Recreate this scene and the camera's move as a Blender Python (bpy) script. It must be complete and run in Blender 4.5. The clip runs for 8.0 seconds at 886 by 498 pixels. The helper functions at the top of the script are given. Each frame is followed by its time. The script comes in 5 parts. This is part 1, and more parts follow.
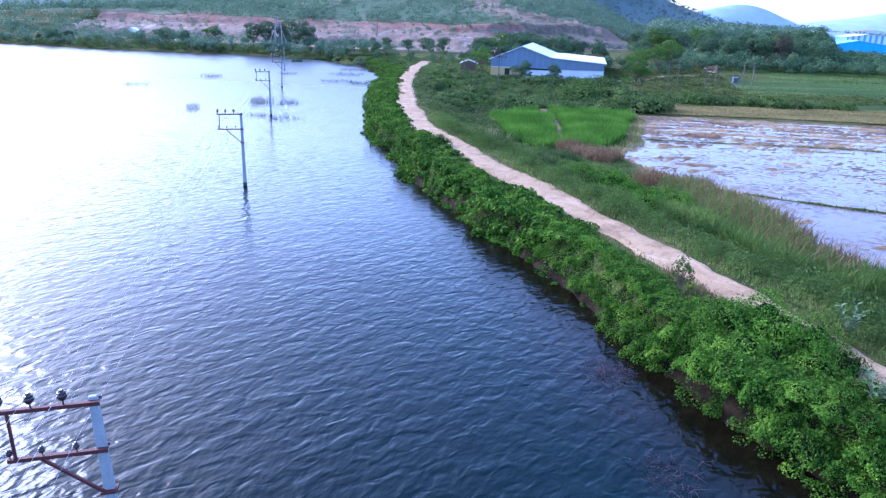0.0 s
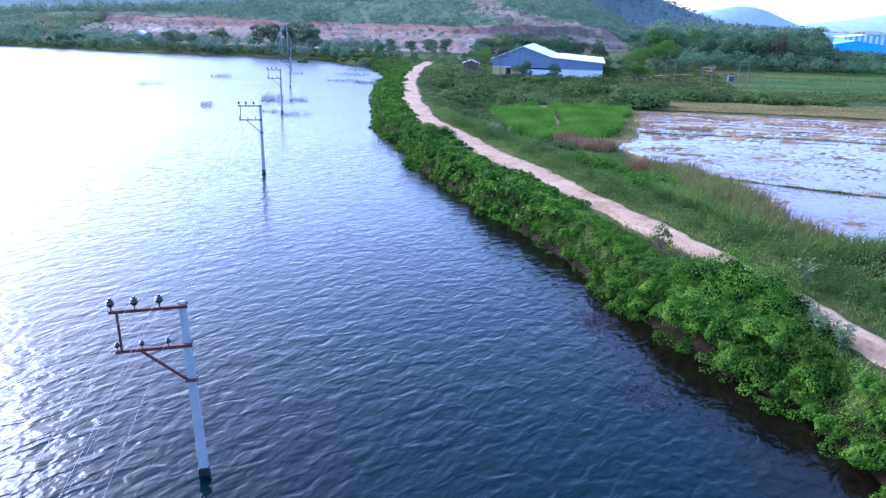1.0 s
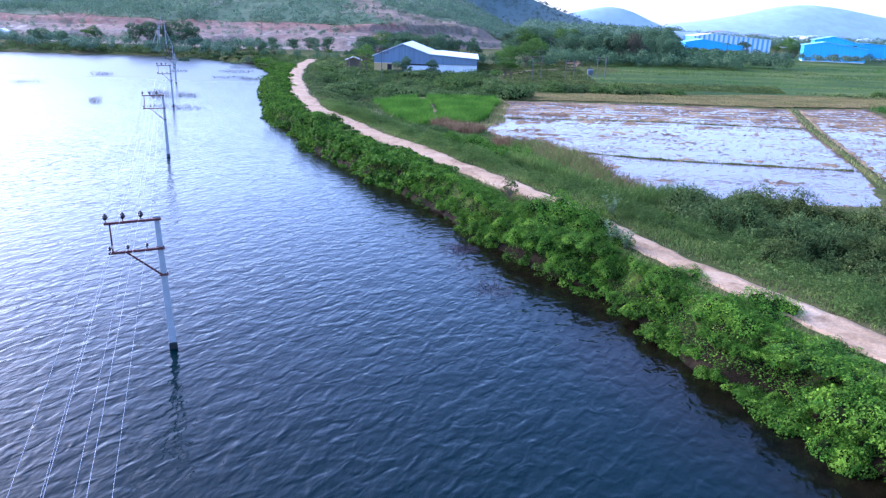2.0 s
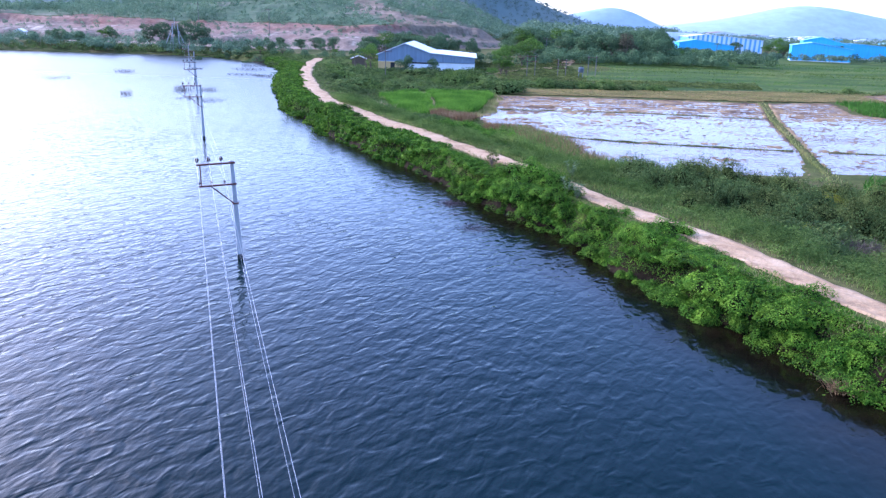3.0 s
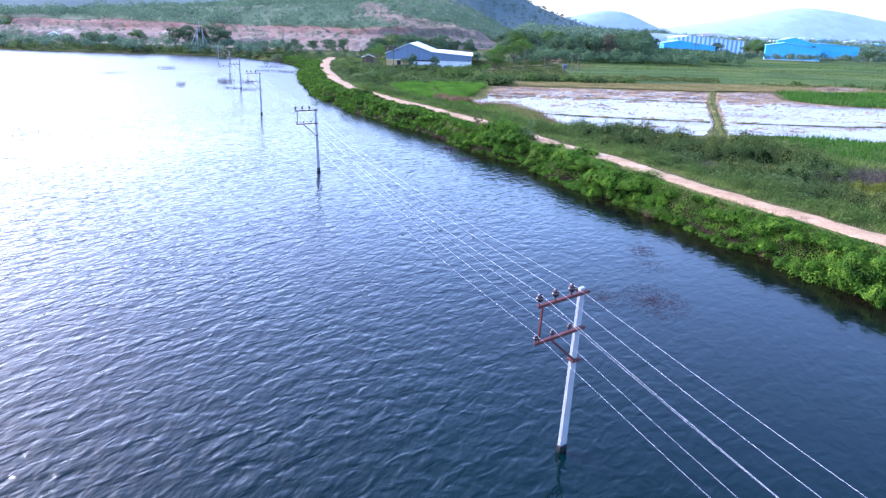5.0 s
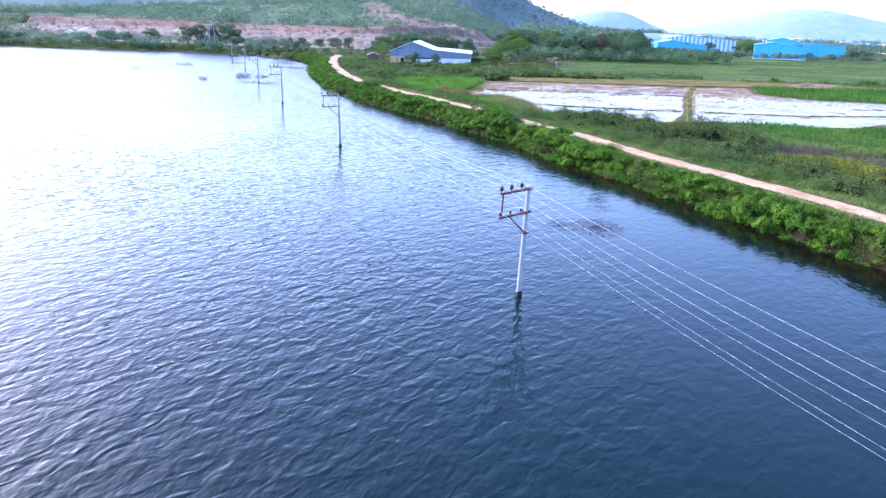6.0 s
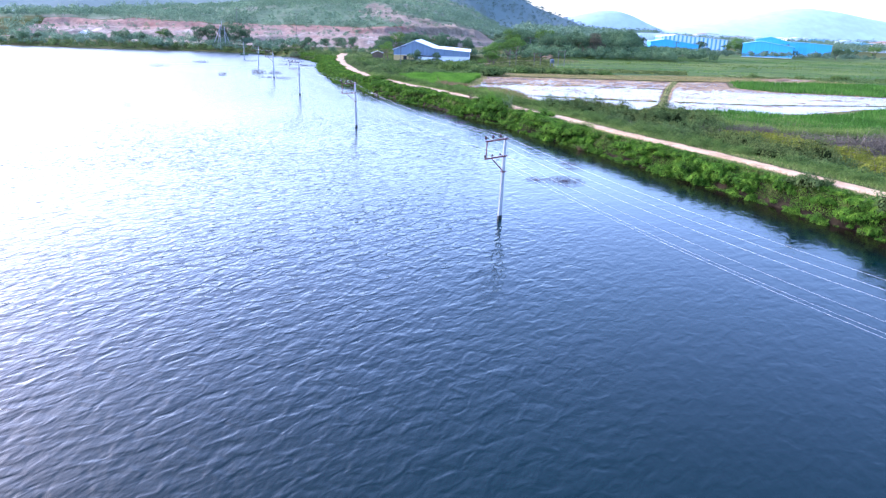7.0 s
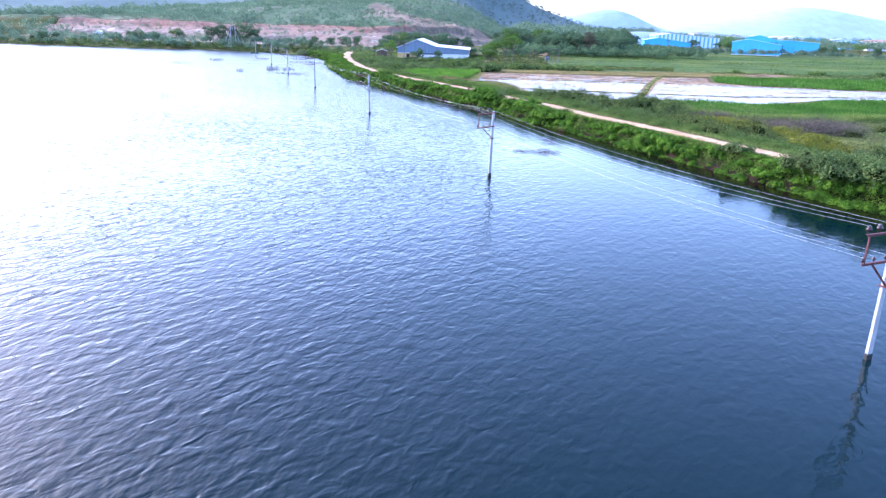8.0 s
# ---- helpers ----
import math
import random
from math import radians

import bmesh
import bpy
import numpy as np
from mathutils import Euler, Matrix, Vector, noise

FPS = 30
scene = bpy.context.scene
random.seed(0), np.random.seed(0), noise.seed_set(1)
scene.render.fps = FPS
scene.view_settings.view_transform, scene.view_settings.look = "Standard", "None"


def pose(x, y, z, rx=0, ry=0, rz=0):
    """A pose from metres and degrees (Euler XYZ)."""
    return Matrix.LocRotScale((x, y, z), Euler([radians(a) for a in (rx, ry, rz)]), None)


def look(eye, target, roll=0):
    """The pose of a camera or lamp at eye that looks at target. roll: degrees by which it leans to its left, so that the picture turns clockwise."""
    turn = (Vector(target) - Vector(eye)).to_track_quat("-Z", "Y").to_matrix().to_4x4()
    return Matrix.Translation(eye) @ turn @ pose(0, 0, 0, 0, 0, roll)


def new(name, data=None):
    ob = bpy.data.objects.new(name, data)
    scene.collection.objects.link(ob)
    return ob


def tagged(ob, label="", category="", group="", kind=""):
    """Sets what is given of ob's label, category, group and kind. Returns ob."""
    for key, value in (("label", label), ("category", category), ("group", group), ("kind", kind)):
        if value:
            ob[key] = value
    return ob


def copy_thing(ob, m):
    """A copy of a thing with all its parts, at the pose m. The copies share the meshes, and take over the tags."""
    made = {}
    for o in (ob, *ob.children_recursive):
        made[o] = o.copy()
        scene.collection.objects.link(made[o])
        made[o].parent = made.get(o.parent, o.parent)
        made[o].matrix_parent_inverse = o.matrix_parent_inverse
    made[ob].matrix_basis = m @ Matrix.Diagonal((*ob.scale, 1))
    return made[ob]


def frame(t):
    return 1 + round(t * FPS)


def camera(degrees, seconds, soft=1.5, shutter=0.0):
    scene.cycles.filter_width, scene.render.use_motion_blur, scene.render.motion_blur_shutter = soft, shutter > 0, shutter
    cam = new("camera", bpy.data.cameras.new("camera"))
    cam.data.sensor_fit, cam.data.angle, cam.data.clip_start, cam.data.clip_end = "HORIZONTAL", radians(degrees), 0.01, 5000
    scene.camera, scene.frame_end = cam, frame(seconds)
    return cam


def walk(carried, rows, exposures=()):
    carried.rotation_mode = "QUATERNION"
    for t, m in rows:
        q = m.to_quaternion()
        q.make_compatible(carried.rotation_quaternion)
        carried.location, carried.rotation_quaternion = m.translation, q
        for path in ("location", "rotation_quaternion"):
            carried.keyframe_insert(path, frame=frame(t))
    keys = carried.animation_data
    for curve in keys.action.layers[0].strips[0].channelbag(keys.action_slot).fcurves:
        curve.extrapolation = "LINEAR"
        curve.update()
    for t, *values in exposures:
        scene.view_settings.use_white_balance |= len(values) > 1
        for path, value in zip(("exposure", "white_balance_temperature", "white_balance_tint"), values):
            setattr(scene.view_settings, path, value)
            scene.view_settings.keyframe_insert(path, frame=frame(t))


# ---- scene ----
cam = camera(63.9, 8.0, 1.35)
PATH = [
    (0, (-2.306, 22.148, 11.964), (-2.659, 24.018, 11.348), 1.8),
    (0.5, (-2.063, 20.786, 11.952), (-2.42, 22.655, 11.336), 1.8),
    (0.9, (-1.883, 18.864, 11.65), (-2.242, 20.734, 11.039), 1.7),
    (1, (-1.721, 18.113, 11.61), (-2.081, 19.983, 11.001), 1.6),
    (1.1, (-1.603, 17.422, 11.59), (-1.964, 19.293, 10.98), 1.6),
    (1.2, (-1.429, 16.691, 11.595), (-1.782, 18.563, 10.985), 1.6),
    (1.3, (-1.267, 15.886, 11.6), (-1.549, 17.77, 10.991), 1.7),
    (1.4, (-1.117, 15.056, 11.589), (-1.312, 16.952, 10.983), 1.8),
    (1.5, (-0.959, 14.114, 11.577), (-1.063, 16.018, 10.972), 1.7),
    (1.6, (-0.907, 13.353, 11.533), (-0.966, 15.259, 10.931), 1.7),
    (1.7, (-0.813, 12.473, 11.515), (-0.868, 14.379, 10.912), 1.8),
    (2.8, (0.338, 1.388, 11.446), (0.277, 3.295, 10.845), 1.7),
    (3, (0.441, -0.76, 11.498), (0.38, 1.147, 10.897), 1.8),
    (3.5, (0.776, -6.425, 11.567), (0.714, -4.518, 10.968), 1.8),
    (4, (1.032, -12.154, 11.524), (0.969, -10.247, 10.926), 1.7),
    (4.5, (1.205, -17.985, 11.398), (1.142, -16.076, 10.804), 1.6),
    (6, (1.89, -36.159, 11.398), (1.826, -34.251, 10.802), 1.8),
    (6.5, (2.155, -42.378, 11.232), (2.089, -40.47, 10.637), 1.6),
    (7, (2.356, -48.896, 11.196), (2.291, -46.988, 10.601), 1.7),
    (7.5, (2.559, -55.368, 11.135), (2.493, -53.459, 10.541), 1.6),
    (8, (2.774, -62.079, 11.223), (2.707, -60.171, 10.626), 1.6),
]
walk(cam, [(t, look(eye, target, roll)) for t, eye, target, roll in PATH], [(0.0, 1.26, 4680, 27), (4.0, 1.41, 5110, 28), (7.0, 1.77, 5210, 28), (8.0, 1.80, 5230, 28)])

# ---- sky and sun ----
SUN_AZ, SUN_EL = -61.5, 30.0
world = bpy.data.worlds.new("hazy_sky")
scene.world = world
world.use_nodes = True
wn = world.node_tree
sky = wn.nodes.new("ShaderNodeTexSky")
sky.sky_type = "NISHITA"
sky.sun_disc = False
sky.sun_elevation = radians(SUN_EL)
sky.sun_rotation = radians(SUN_AZ)
sky.air_density, sky.dust_density, sky.ozone_density = 1.0, 2.0, 1.8
wn.links.new(sky.outputs[0], wn.nodes["Background"].inputs[0])
wn.nodes["Background"].inputs[1].default_value = 0.25
sun = new("sun", bpy.data.lights.new("sun", "SUN"))
sun.data.energy, sun.data.angle, sun.data.color = 1.9, radians(31), (1.0, 0.97, 0.92)
sun.matrix_world = look((0, 0, 0), (-math.sin(radians(SUN_AZ)) * math.cos(radians(SUN_EL)), -math.cos(radians(SUN_AZ)) * math.cos(radians(SUN_EL)), -math.sin(radians(SUN_EL))))

# ---- materials ----


class Mat:
    """A node material with a Principled shader and a few shortcuts."""

    def __init__(self, name, rough=0.8, metal=0.0, spec=0.5):
        self.m = bpy.data.materials.new(name)
        self.m.use_nodes = True
        self.t = self.m.node_tree
        self.b = self.t.nodes["Principled BSDF"]
        self.b.inputs["Roughness"].default_value = rough
        self.b.inputs["Metallic"].default_value = metal
        self.b.inputs["Specular IOR Level"].default_value = spec
        self.co = self.t.nodes.new("ShaderNodeTexCoord").outputs["Object"]

    def node(self, kind, **kw):
        n = self.t.nodes.new(kind)
        for k, v in kw.items():
            n.inputs[k].default_value = v
        return n

    def link(self, a, b):
        self.t.links.new(a, b)

    def mapped(self, scale, rot=0.0):
        n = self.t.nodes.new("ShaderNodeMapping")
        n.vector_type = "TEXTURE"
        n.inputs["Scale"].default_value = tuple(1 / v for v in scale)
        n.inputs["Rotation"].default_value = (0, 0, radians(rot))
        self.link(self.co, n.inputs[0])
        return n.outputs[0]

    def noise(self, scale, detail=4.0, rough=0.55, vec=None, distort=0.0):
        n = self.node("ShaderNodeTexNoise", Scale=scale, Detail=detail, Roughness=rough, Distortion=distort)
        self.link(vec or self.co, n.inputs["Vector"])
        return n.outputs[0]

    def ramp(self, fac, stops):
        n = self.t.nodes.new("ShaderNodeValToRGB")
        e = n.color_ramp.elements
        while len(e) < len(stops):
            e.new(0.5)
        for el, (p, c) in zip(e, stops):
            el.position, el.color = p, (*c, 1)
        self.link(fac, n.inputs[0])
        return n.outputs[0]

    def mix(self, fac, a, b, mode="MIX"):
        n = self.t.nodes.new("ShaderNodeMix")
        n.data_type, n.blend_type = "RGBA", mode
        for sock, v in ((n.inputs[0], fac), (n.inputs[6], a), (n.inputs[7], b)):
            if isinstance(v, (int, float)):
                sock.default_value = v
            elif isinstance(v, tuple):
                sock.default_value = (*v, 1)
            else:
                self.link(v, sock)
        return n.outputs[2]

    def color(self, c):
        if isinstance(c, tuple):
            self.b.inputs[0].default_value = (*c, 1)
        else:
            self.link(c, self.b.inputs[0])
        return self

    def bump(self, h, strength=0.4, dist=0.05):
        n = self.node("ShaderNodeBump", Strength=strength, Distance=dist)
        self.link(h, n.inputs["Height"])
        self.link(n.outputs[0], self.b.inputs["Normal"])
        return self


def leaf_mat(name, dark, mid, light, patch=0.35, see=0.3):
    """Leaves: differs from plant to plant, from leaf to leaf and in patches."""
    m = Mat(name, 0.75, spec=0.085)
    geo = m.t.nodes.new("ShaderNodeNewGeometry")
    info = m.t.nodes.new("ShaderNodeObjectInfo")
    a = m.ramp(geo.outputs["Random Per Island"], [(0.0, dark), (0.5, mid), (1.0, light)])
    # patch contrast kept wide: dark patches stand in for shaded gaps
    b = m.ramp(m.noise(patch, 2), [(0.36, dark), (0.52, mid), (0.69, light)])
    c = m.mix(0.5, a, b)
    hsv = m.node("ShaderNodeHueSaturation", Saturation=1.0)
    rng = m.node("ShaderNodeMapRange")
    rng.inputs["To Min"].default_value, rng.inputs["To Max"].default_value = 0.88, 1.25
    m.link(info.outputs["Random"], rng.inputs[0])
    m.link(rng.outputs[0], hsv.inputs["Value"])
    m.link(c, hsv.inputs["Color"])
    m.color(hsv.outputs[0])
    if see:
        tr = m.t.nodes.new("ShaderNodeBsdfTranslucent")
        mx = m.t.nodes.new("ShaderNodeMixShader")
        mx.inputs[0].default_value = see
        m.link(hsv.outputs[0], tr.inputs[0])
        m.link(m.b.outputs[0], mx.inputs[1])
        m.link(tr.outputs[0], mx.inputs[2])
        m.link(mx.outputs[0], m.t.nodes["Material Output"].inputs[0])
    return m.m


def soil_mat(name, cols, s1, s2, bump=0.5, rough=0.95, vec=None, con=0.35, spec=0.04):
    m = Mat(name, rough, spec=spec)
    v = m.mapped(vec) if vec else None
    big = m.ramp(m.noise(s1, 4, 0.6, v), [(0.35, cols[0]), (0.5, cols[1]), (0.65, cols[2])])
    fine = m.ramp(m.noise(s2, 5, 0.65), [(0.3, (0.9 - con,) * 3), (0.7, (0.9 + con,) * 3)])
    m.color(m.mix(1.0, big, fine, "MULTIPLY"))
    m.bump(m.noise(s2, 6, 0.65), bump, 0.08)
    return m.m


def plain_mat(name, col, rough=0.6, metal=0.0, grime=(0.6, 0.55, 0.5), scale=2.0, amount=0.35, spec=0.5):
    m = Mat(name, rough, metal, spec)
    f = m.ramp(m.noise(scale, 6, 0.65), [(0.42, (0, 0, 0)), (0.75, (amount, amount, amount))])
    dirty = tuple(c * g for c, g in zip(col, grime))
    fine = m.ramp(m.noise(scale * 14, 3), [(0.2, (0.85, 0.85, 0.85)), (0.8, (1.1, 1.1, 1.1))])
    m.color(m.mix(1.0, m.mix(f, col, dirty), fine, "MULTIPLY"))
    m.bump(m.noise(scale * 20, 3), 0.15, 0.01)
    return m.m


def sheet_mat(name, col, pitch=0.3, axis=0, rough=0.45, second=None, amount=0.3):
    """Ribbed metal sheet with faded streaks; second: the colour of every other sheet."""
    m = Mat(name, rough, 0.0, 0.5)
    sep = m.t.nodes.new("ShaderNodeSeparateXYZ")
    m.link(m.co, sep.inputs[0])
    w = m.node("ShaderNodeMath")
    w.operation = "MULTIPLY"
    w.inputs[1].default_value = 2 * math.pi / pitch
    m.link(sep.outputs[axis], w.inputs[0])
    s = m.node("ShaderNodeMath")
    s.operation = "SINE"
    m.link(w.outputs[0], s.inputs[0])
    base = col
    if second:
        w2 = m.node("ShaderNodeMath")
        w2.operation = "PINGPONG"
        w2.inputs[1].default_value = 1.15
        m.link(sep.outputs[axis], w2.inputs[0])
        base = m.mix(m.ramp(w2.outputs[0], [(0.49, (0, 0, 0)), (0.53, (1, 1, 1))]), col, second)
    streak = m.ramp(m.noise(1.0, 5, 0.6, m.mapped((1.5, 1.5, 0.15))), [(0.35, (1, 1, 1)), (0.8, (1 - amount,) * 3)])
    m.color(m.mix(1.0, base, streak, "MULTIPLY"))
    m.bump(s.outputs[0], 0.5, 0.03)
    return m.m


def water_mat(name, body, wave=1.0, rough=0.04, rot=40.0, lake=False, spec=0.5):
    """Water over a dark bottom; the lake's shallowness adds brown and the bank's painted dark reflection."""
    m = Mat(name, rough, 0.0, spec)
    m.b.inputs["IOR"].default_value = 1.33
    deep = m.ramp(m.noise(0.03, 3), [(0.3, body), (0.7, tuple(c * 1.35 for c in body))])
    a = m.noise(1.0, 1.3, 0.4, m.mapped((1.28, 2.15, 1.0), rot), 0.7)
    b = m.noise(1.0, 1.2, 0.4, m.mapped((0.56, 1.12, 1.0), rot - 9), 0.4)
    c = m.noise(1.0, 1.5, 0.5, m.mapped((2.4, 4.2, 1.0), rot + 20), 0.3)
    gust = m.ramp(m.noise(0.035, 3, 0.6), [(0.35, (0.55,) * 3), (0.65, (1.0,) * 3)])
    h = m.mix(0.42, a, b)
    h = m.mix(0.16, h, c)
    h = m.mix(1.0, h, gust, "MULTIPLY")
    if lake:
        shallow = m.t.nodes.new("ShaderNodeAttribute")
        shallow.attribute_name = "shallow"
        # brown bottom, taken near black to paint in the bank's dark reflection
        shore_dark = m.ramp(m.noise(1.2, 4), [(0.3, (0.0024, 0.0020, 0.0010)), (0.7, (0.0085, 0.0062, 0.0030))])
        deep = m.mix(shallow.outputs["Fac"], deep, shore_dark)
        dot = m.node("ShaderNodeVectorMath")
        dot.operation = "DOT_PRODUCT"
        dot.inputs[1].default_value = (1.0, -0.08, 0.0)
        m.link(m.co, dot.inputs[0])
        lee = m.node("ShaderNodeMapRange")
        for k, v in zip(("From Min", "From Max", "To Min", "To Max"), (-1.5, 12.0, 1.12, 0.3)):
            lee.inputs[k].default_value = v
        m.link(dot.outputs["Value"], lee.inputs[0])
        h = m.mix(1.0, h, lee.outputs[0], "MULTIPLY")
        sep = m.t.nodes.new("ShaderNodeSeparateXYZ")
        m.link(m.co, sep.inputs[0])
        far = m.node("ShaderNodeMapRange")
        for k, v in zip(("From Min", "From Max", "To Min", "To Max"), (15.0, 100.0, 1.08, 0.5)):
            far.inputs[k].default_value = v
        m.link(sep.outputs[1], far.inputs[0])
        h = m.mix(1.0, h, far.outputs[0], "MULTIPLY")
        dull = m.node("ShaderNodeMapRange")
        for k, v in zip(("From Min", "From Max", "To Min", "To Max"), (25.0, 150.0, rough, 0.28)):
            dull.inputs[k].default_value = v
        m.link(sep.outputs[1], dull.inputs[0])
        m.link(dull.outputs[0], m.b.inputs["Roughness"])
    m.color(deep)
    return m.bump(h, 1.0, 0.2 * wave).m


WATER = water_mat("lake_water", (0.0004, 0.0066, 0.0068), 0.68, rough=0.105, rot=57.0, lake=True, spec=0.25)


def paddy_mat():
    """Shallow still water with specks of stubble and mud breaking it."""
    m = Mat("paddy_water", 0.2, spec=0.42)
    m.b.inputs["IOR"].default_value = 1.33
    patch = m.ramp(m.noise(0.12, 3, 0.6, m.mapped((0.5, 1.5, 1.0))), [(0.35, (0.0,) * 3), (0.7, (0.12,) * 3)])
    speck = m.node("ShaderNodeMath")
    speck.operation = "ADD"
    m.link(m.noise(2.6, 6, 0.72, m.mapped((0.7, 1.5, 1.0))), speck.inputs[0])
    m.link(patch, speck.inputs[1])
    fac = m.ramp(speck.outputs[0], [(0.60, (0, 0, 0)), (0.64, (1, 1, 1))])
    m.color(m.mix(fac, (0.15, 0.108, 0.104), m.ramp(m.noise(0.7, 4), [(0.3, (0.06, 0.042, 0.034)), (0.7, (0.20, 0.14, 0.085))])))
    dull = m.node("ShaderNodeMapRange")
    dull.inputs["To Min"].default_value, dull.inputs["To Max"].default_value = 0.2, 0.85
    m.link(fac, dull.inputs[0])
    m.link(dull.outputs[0], m.b.inputs["Roughness"])
    m.bump(m.noise(2.0, 2, 0.5), 0.3, 0.02)
    return m.m


PUDDLE = paddy_mat()
GROUND = soil_mat("rough_grass_ground", [(0.040, 0.052, 0.012), (0.070, 0.078, 0.02), (0.115, 0.095, 0.04)], 0.09, 2.2)


def track_mat():
    """Packed pale earth: gravel grain, smooth worn stretches and a few darker damp patches."""
    m = Mat("pale_dirt", 0.95, spec=0.15)
    base = m.ramp(m.noise(0.45, 5, 0.6), [(0.3, (0.31, 0.195, 0.10)), (0.55, (0.42, 0.275, 0.152)), (0.72, (0.53, 0.375, 0.225))])
    worn = m.ramp(m.noise(0.8, 6, 0.7, None, 0.6), [(0.50, (0, 0, 0)), (0.68, (0.8, 0.8, 0.8))])
    grain = m.ramp(m.noise(9.0, 5, 0.7), [(0.3, (0.72,) * 3), (0.7, (1.14,) * 3)])
    m.color(m.mix(1.0, m.mix(worn, base, (0.20, 0.115, 0.058)), grain, "MULTIPLY"))
    m.bump(m.noise(5.0, 6, 0.7), 0.7, 0.06)
    return m.m


TRACK = track_mat()
MUD = soil_mat("wet_mud", [(0.10, 0.065, 0.045), (0.20, 0.13, 0.07), (0.33, 0.225, 0.11)], 0.25, 3.0, 0.4, 0.8)
FALLOW = soil_mat("fallow_earth", [(0.085, 0.075, 0.018), (0.145, 0.106, 0.032), (0.19, 0.135, 0.046)], 0.14, 1.2, 0.5, vec=(0.5, 1.5, 1.0))
MEADOW = soil_mat("green_meadow", [(0.026, 0.050, 0.005), (0.046, 0.080, 0.007), (0.10, 0.115, 0.018)], 0.06, 0.9, vec=(0.5, 1.6, 1.0), spec=0.12)
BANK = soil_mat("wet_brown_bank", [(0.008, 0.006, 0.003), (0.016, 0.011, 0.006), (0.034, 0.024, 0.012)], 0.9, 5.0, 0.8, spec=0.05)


def quarry_mat():
    """A cut slope: red earth under the turf, pale weathered rock below, in broken layers."""
    m = Mat("red_quarry_earth", 0.95, spec=0.15)
    # rock tones lifted somewhat, so part of the haze is in them
    pale = m.ramp(m.noise(0.11, 6, 0.62, m.mapped((1.0, 0.6, 2.4))), [(0.30, (0.15, 0.10, 0.072)), (0.45, (0.28, 0.20, 0.145)), (0.56, (0.19, 0.14, 0.105)), (0.70, (0.48, 0.39, 0.29))])
    sep = m.t.nodes.new("ShaderNodeSeparateXYZ")
    m.link(m.co, sep.inputs[0])
    up = m.node("ShaderNodeMapRange")
    for k, v in zip(("From Min", "From Max", "To Min", "To Max"), (4.0, 12.5, 0.0, 0.5)):
        up.inputs[k].default_value = v
    m.link(sep.outputs[2], up.inputs[0])
    ragged = m.node("ShaderNodeMath")
    ragged.operation = "ADD"
    m.link(up.outputs[0], ragged.inputs[0])
    m.link(m.noise(0.09, 5, 0.65), ragged.inputs[1])
    red = m.ramp(ragged.outputs[0], [(0.60, (0, 0, 0)), (1.0, (1, 1, 1))])
    fine = m.ramp(m.noise(0.45, 6, 0.7), [(0.3, (0.5,) * 3), (0.7, (1.2,) * 3)])
    m.color(m.mix(1.0, m.mix(red, pale, (0.26, 0.118, 0.078)), fine, "MULTIPLY"))
    m.bump(m.noise(0.5, 6, 0.7), 0.9, 0.5)
    return m.m


QUARRY = quarry_mat()
BARE = soil_mat("bare_hill_earth", [(0.12, 0.098, 0.06), (0.19, 0.142, 0.098), (0.27, 0.20, 0.14)], 0.05, 0.6, 0.5)
# hillside tones raised and cooled to carry some of the haze
HILLSIDE = soil_mat("scrub_hillside", [(0.060, 0.094, 0.050), (0.090, 0.128, 0.066), (0.165, 0.15, 0.105)], 0.03, 0.25, 0.8)
# vine's darkest tone also paints the shade between its mounds
VINE = leaf_mat("vine_leaf", (0.009, 0.028, 0.004), (0.055, 0.140, 0.010), (0.215, 0.345, 0.026), 0.8, 0.26)
SHRUB = leaf_mat("shrub_leaf", (0.030, 0.055, 0.017), (0.088, 0.135, 0.036), (0.20, 0.235, 0.066))
TUFT = leaf_mat("weed_leaf", (0.030, 0.062, 0.014), (0.088, 0.142, 0.028), (0.20, 0.25, 0.058), 0.4)
OLIVE = leaf_mat("thorn_leaf", (0.034, 0.056, 0.014), (0.110, 0.142, 0.034), (0.25, 0.265, 0.075))
DRY = leaf_mat("dry_purple_leaf", (0.05, 0.044, 0.032), (0.105, 0.088, 0.062), (0.18, 0.15, 0.105), 0.5, 0.1)
BROWNREED = leaf_mat("brown_reed_blade", (0.10, 0.06, 0.028), (0.19, 0.12, 0.06), (0.30, 0.20, 0.105), 0.4, 0.2)
YELLOW = leaf_mat("yellowing_leaf", (0.09, 0.11, 0.012), (0.20, 0.21, 0.022), (0.32, 0.30, 0.04))
TREE = leaf_mat("tree_leaf", (0.034, 0.064, 0.034), (0.080, 0.134, 0.060), (0.165, 0.225, 0.095), 0.2)
LIME = leaf_mat("lime_tree_leaf", (0.036, 0.075, 0.014), (0.08, 0.145, 0.024), (0.15, 0.225, 0.042))
# far and ridge leaves: paler and bluer, with distance haze in the colour
WOODS = leaf_mat("hazed_far_leaf", (0.066, 0.108, 0.064), (0.115, 0.172, 0.098), (0.19, 0.25, 0.14), 0.06, 0.25)
RIDGE = leaf_mat("hazed_ridge_leaf", (0.10, 0.142, 0.115), (0.125, 0.172, 0.135), (0.155, 0.205, 0.158), 0.04, 0.2)
GRASS = leaf_mat("verge_grass", (0.085, 0.105, 0.026), (0.19, 0.195, 0.06), (0.36, 0.295, 0.13), 0.25)
REED = leaf_mat("reed_blade", (0.042, 0.082, 0.016), (0.105, 0.16, 0.03), (0.20, 0.235, 0.055), 0.3)
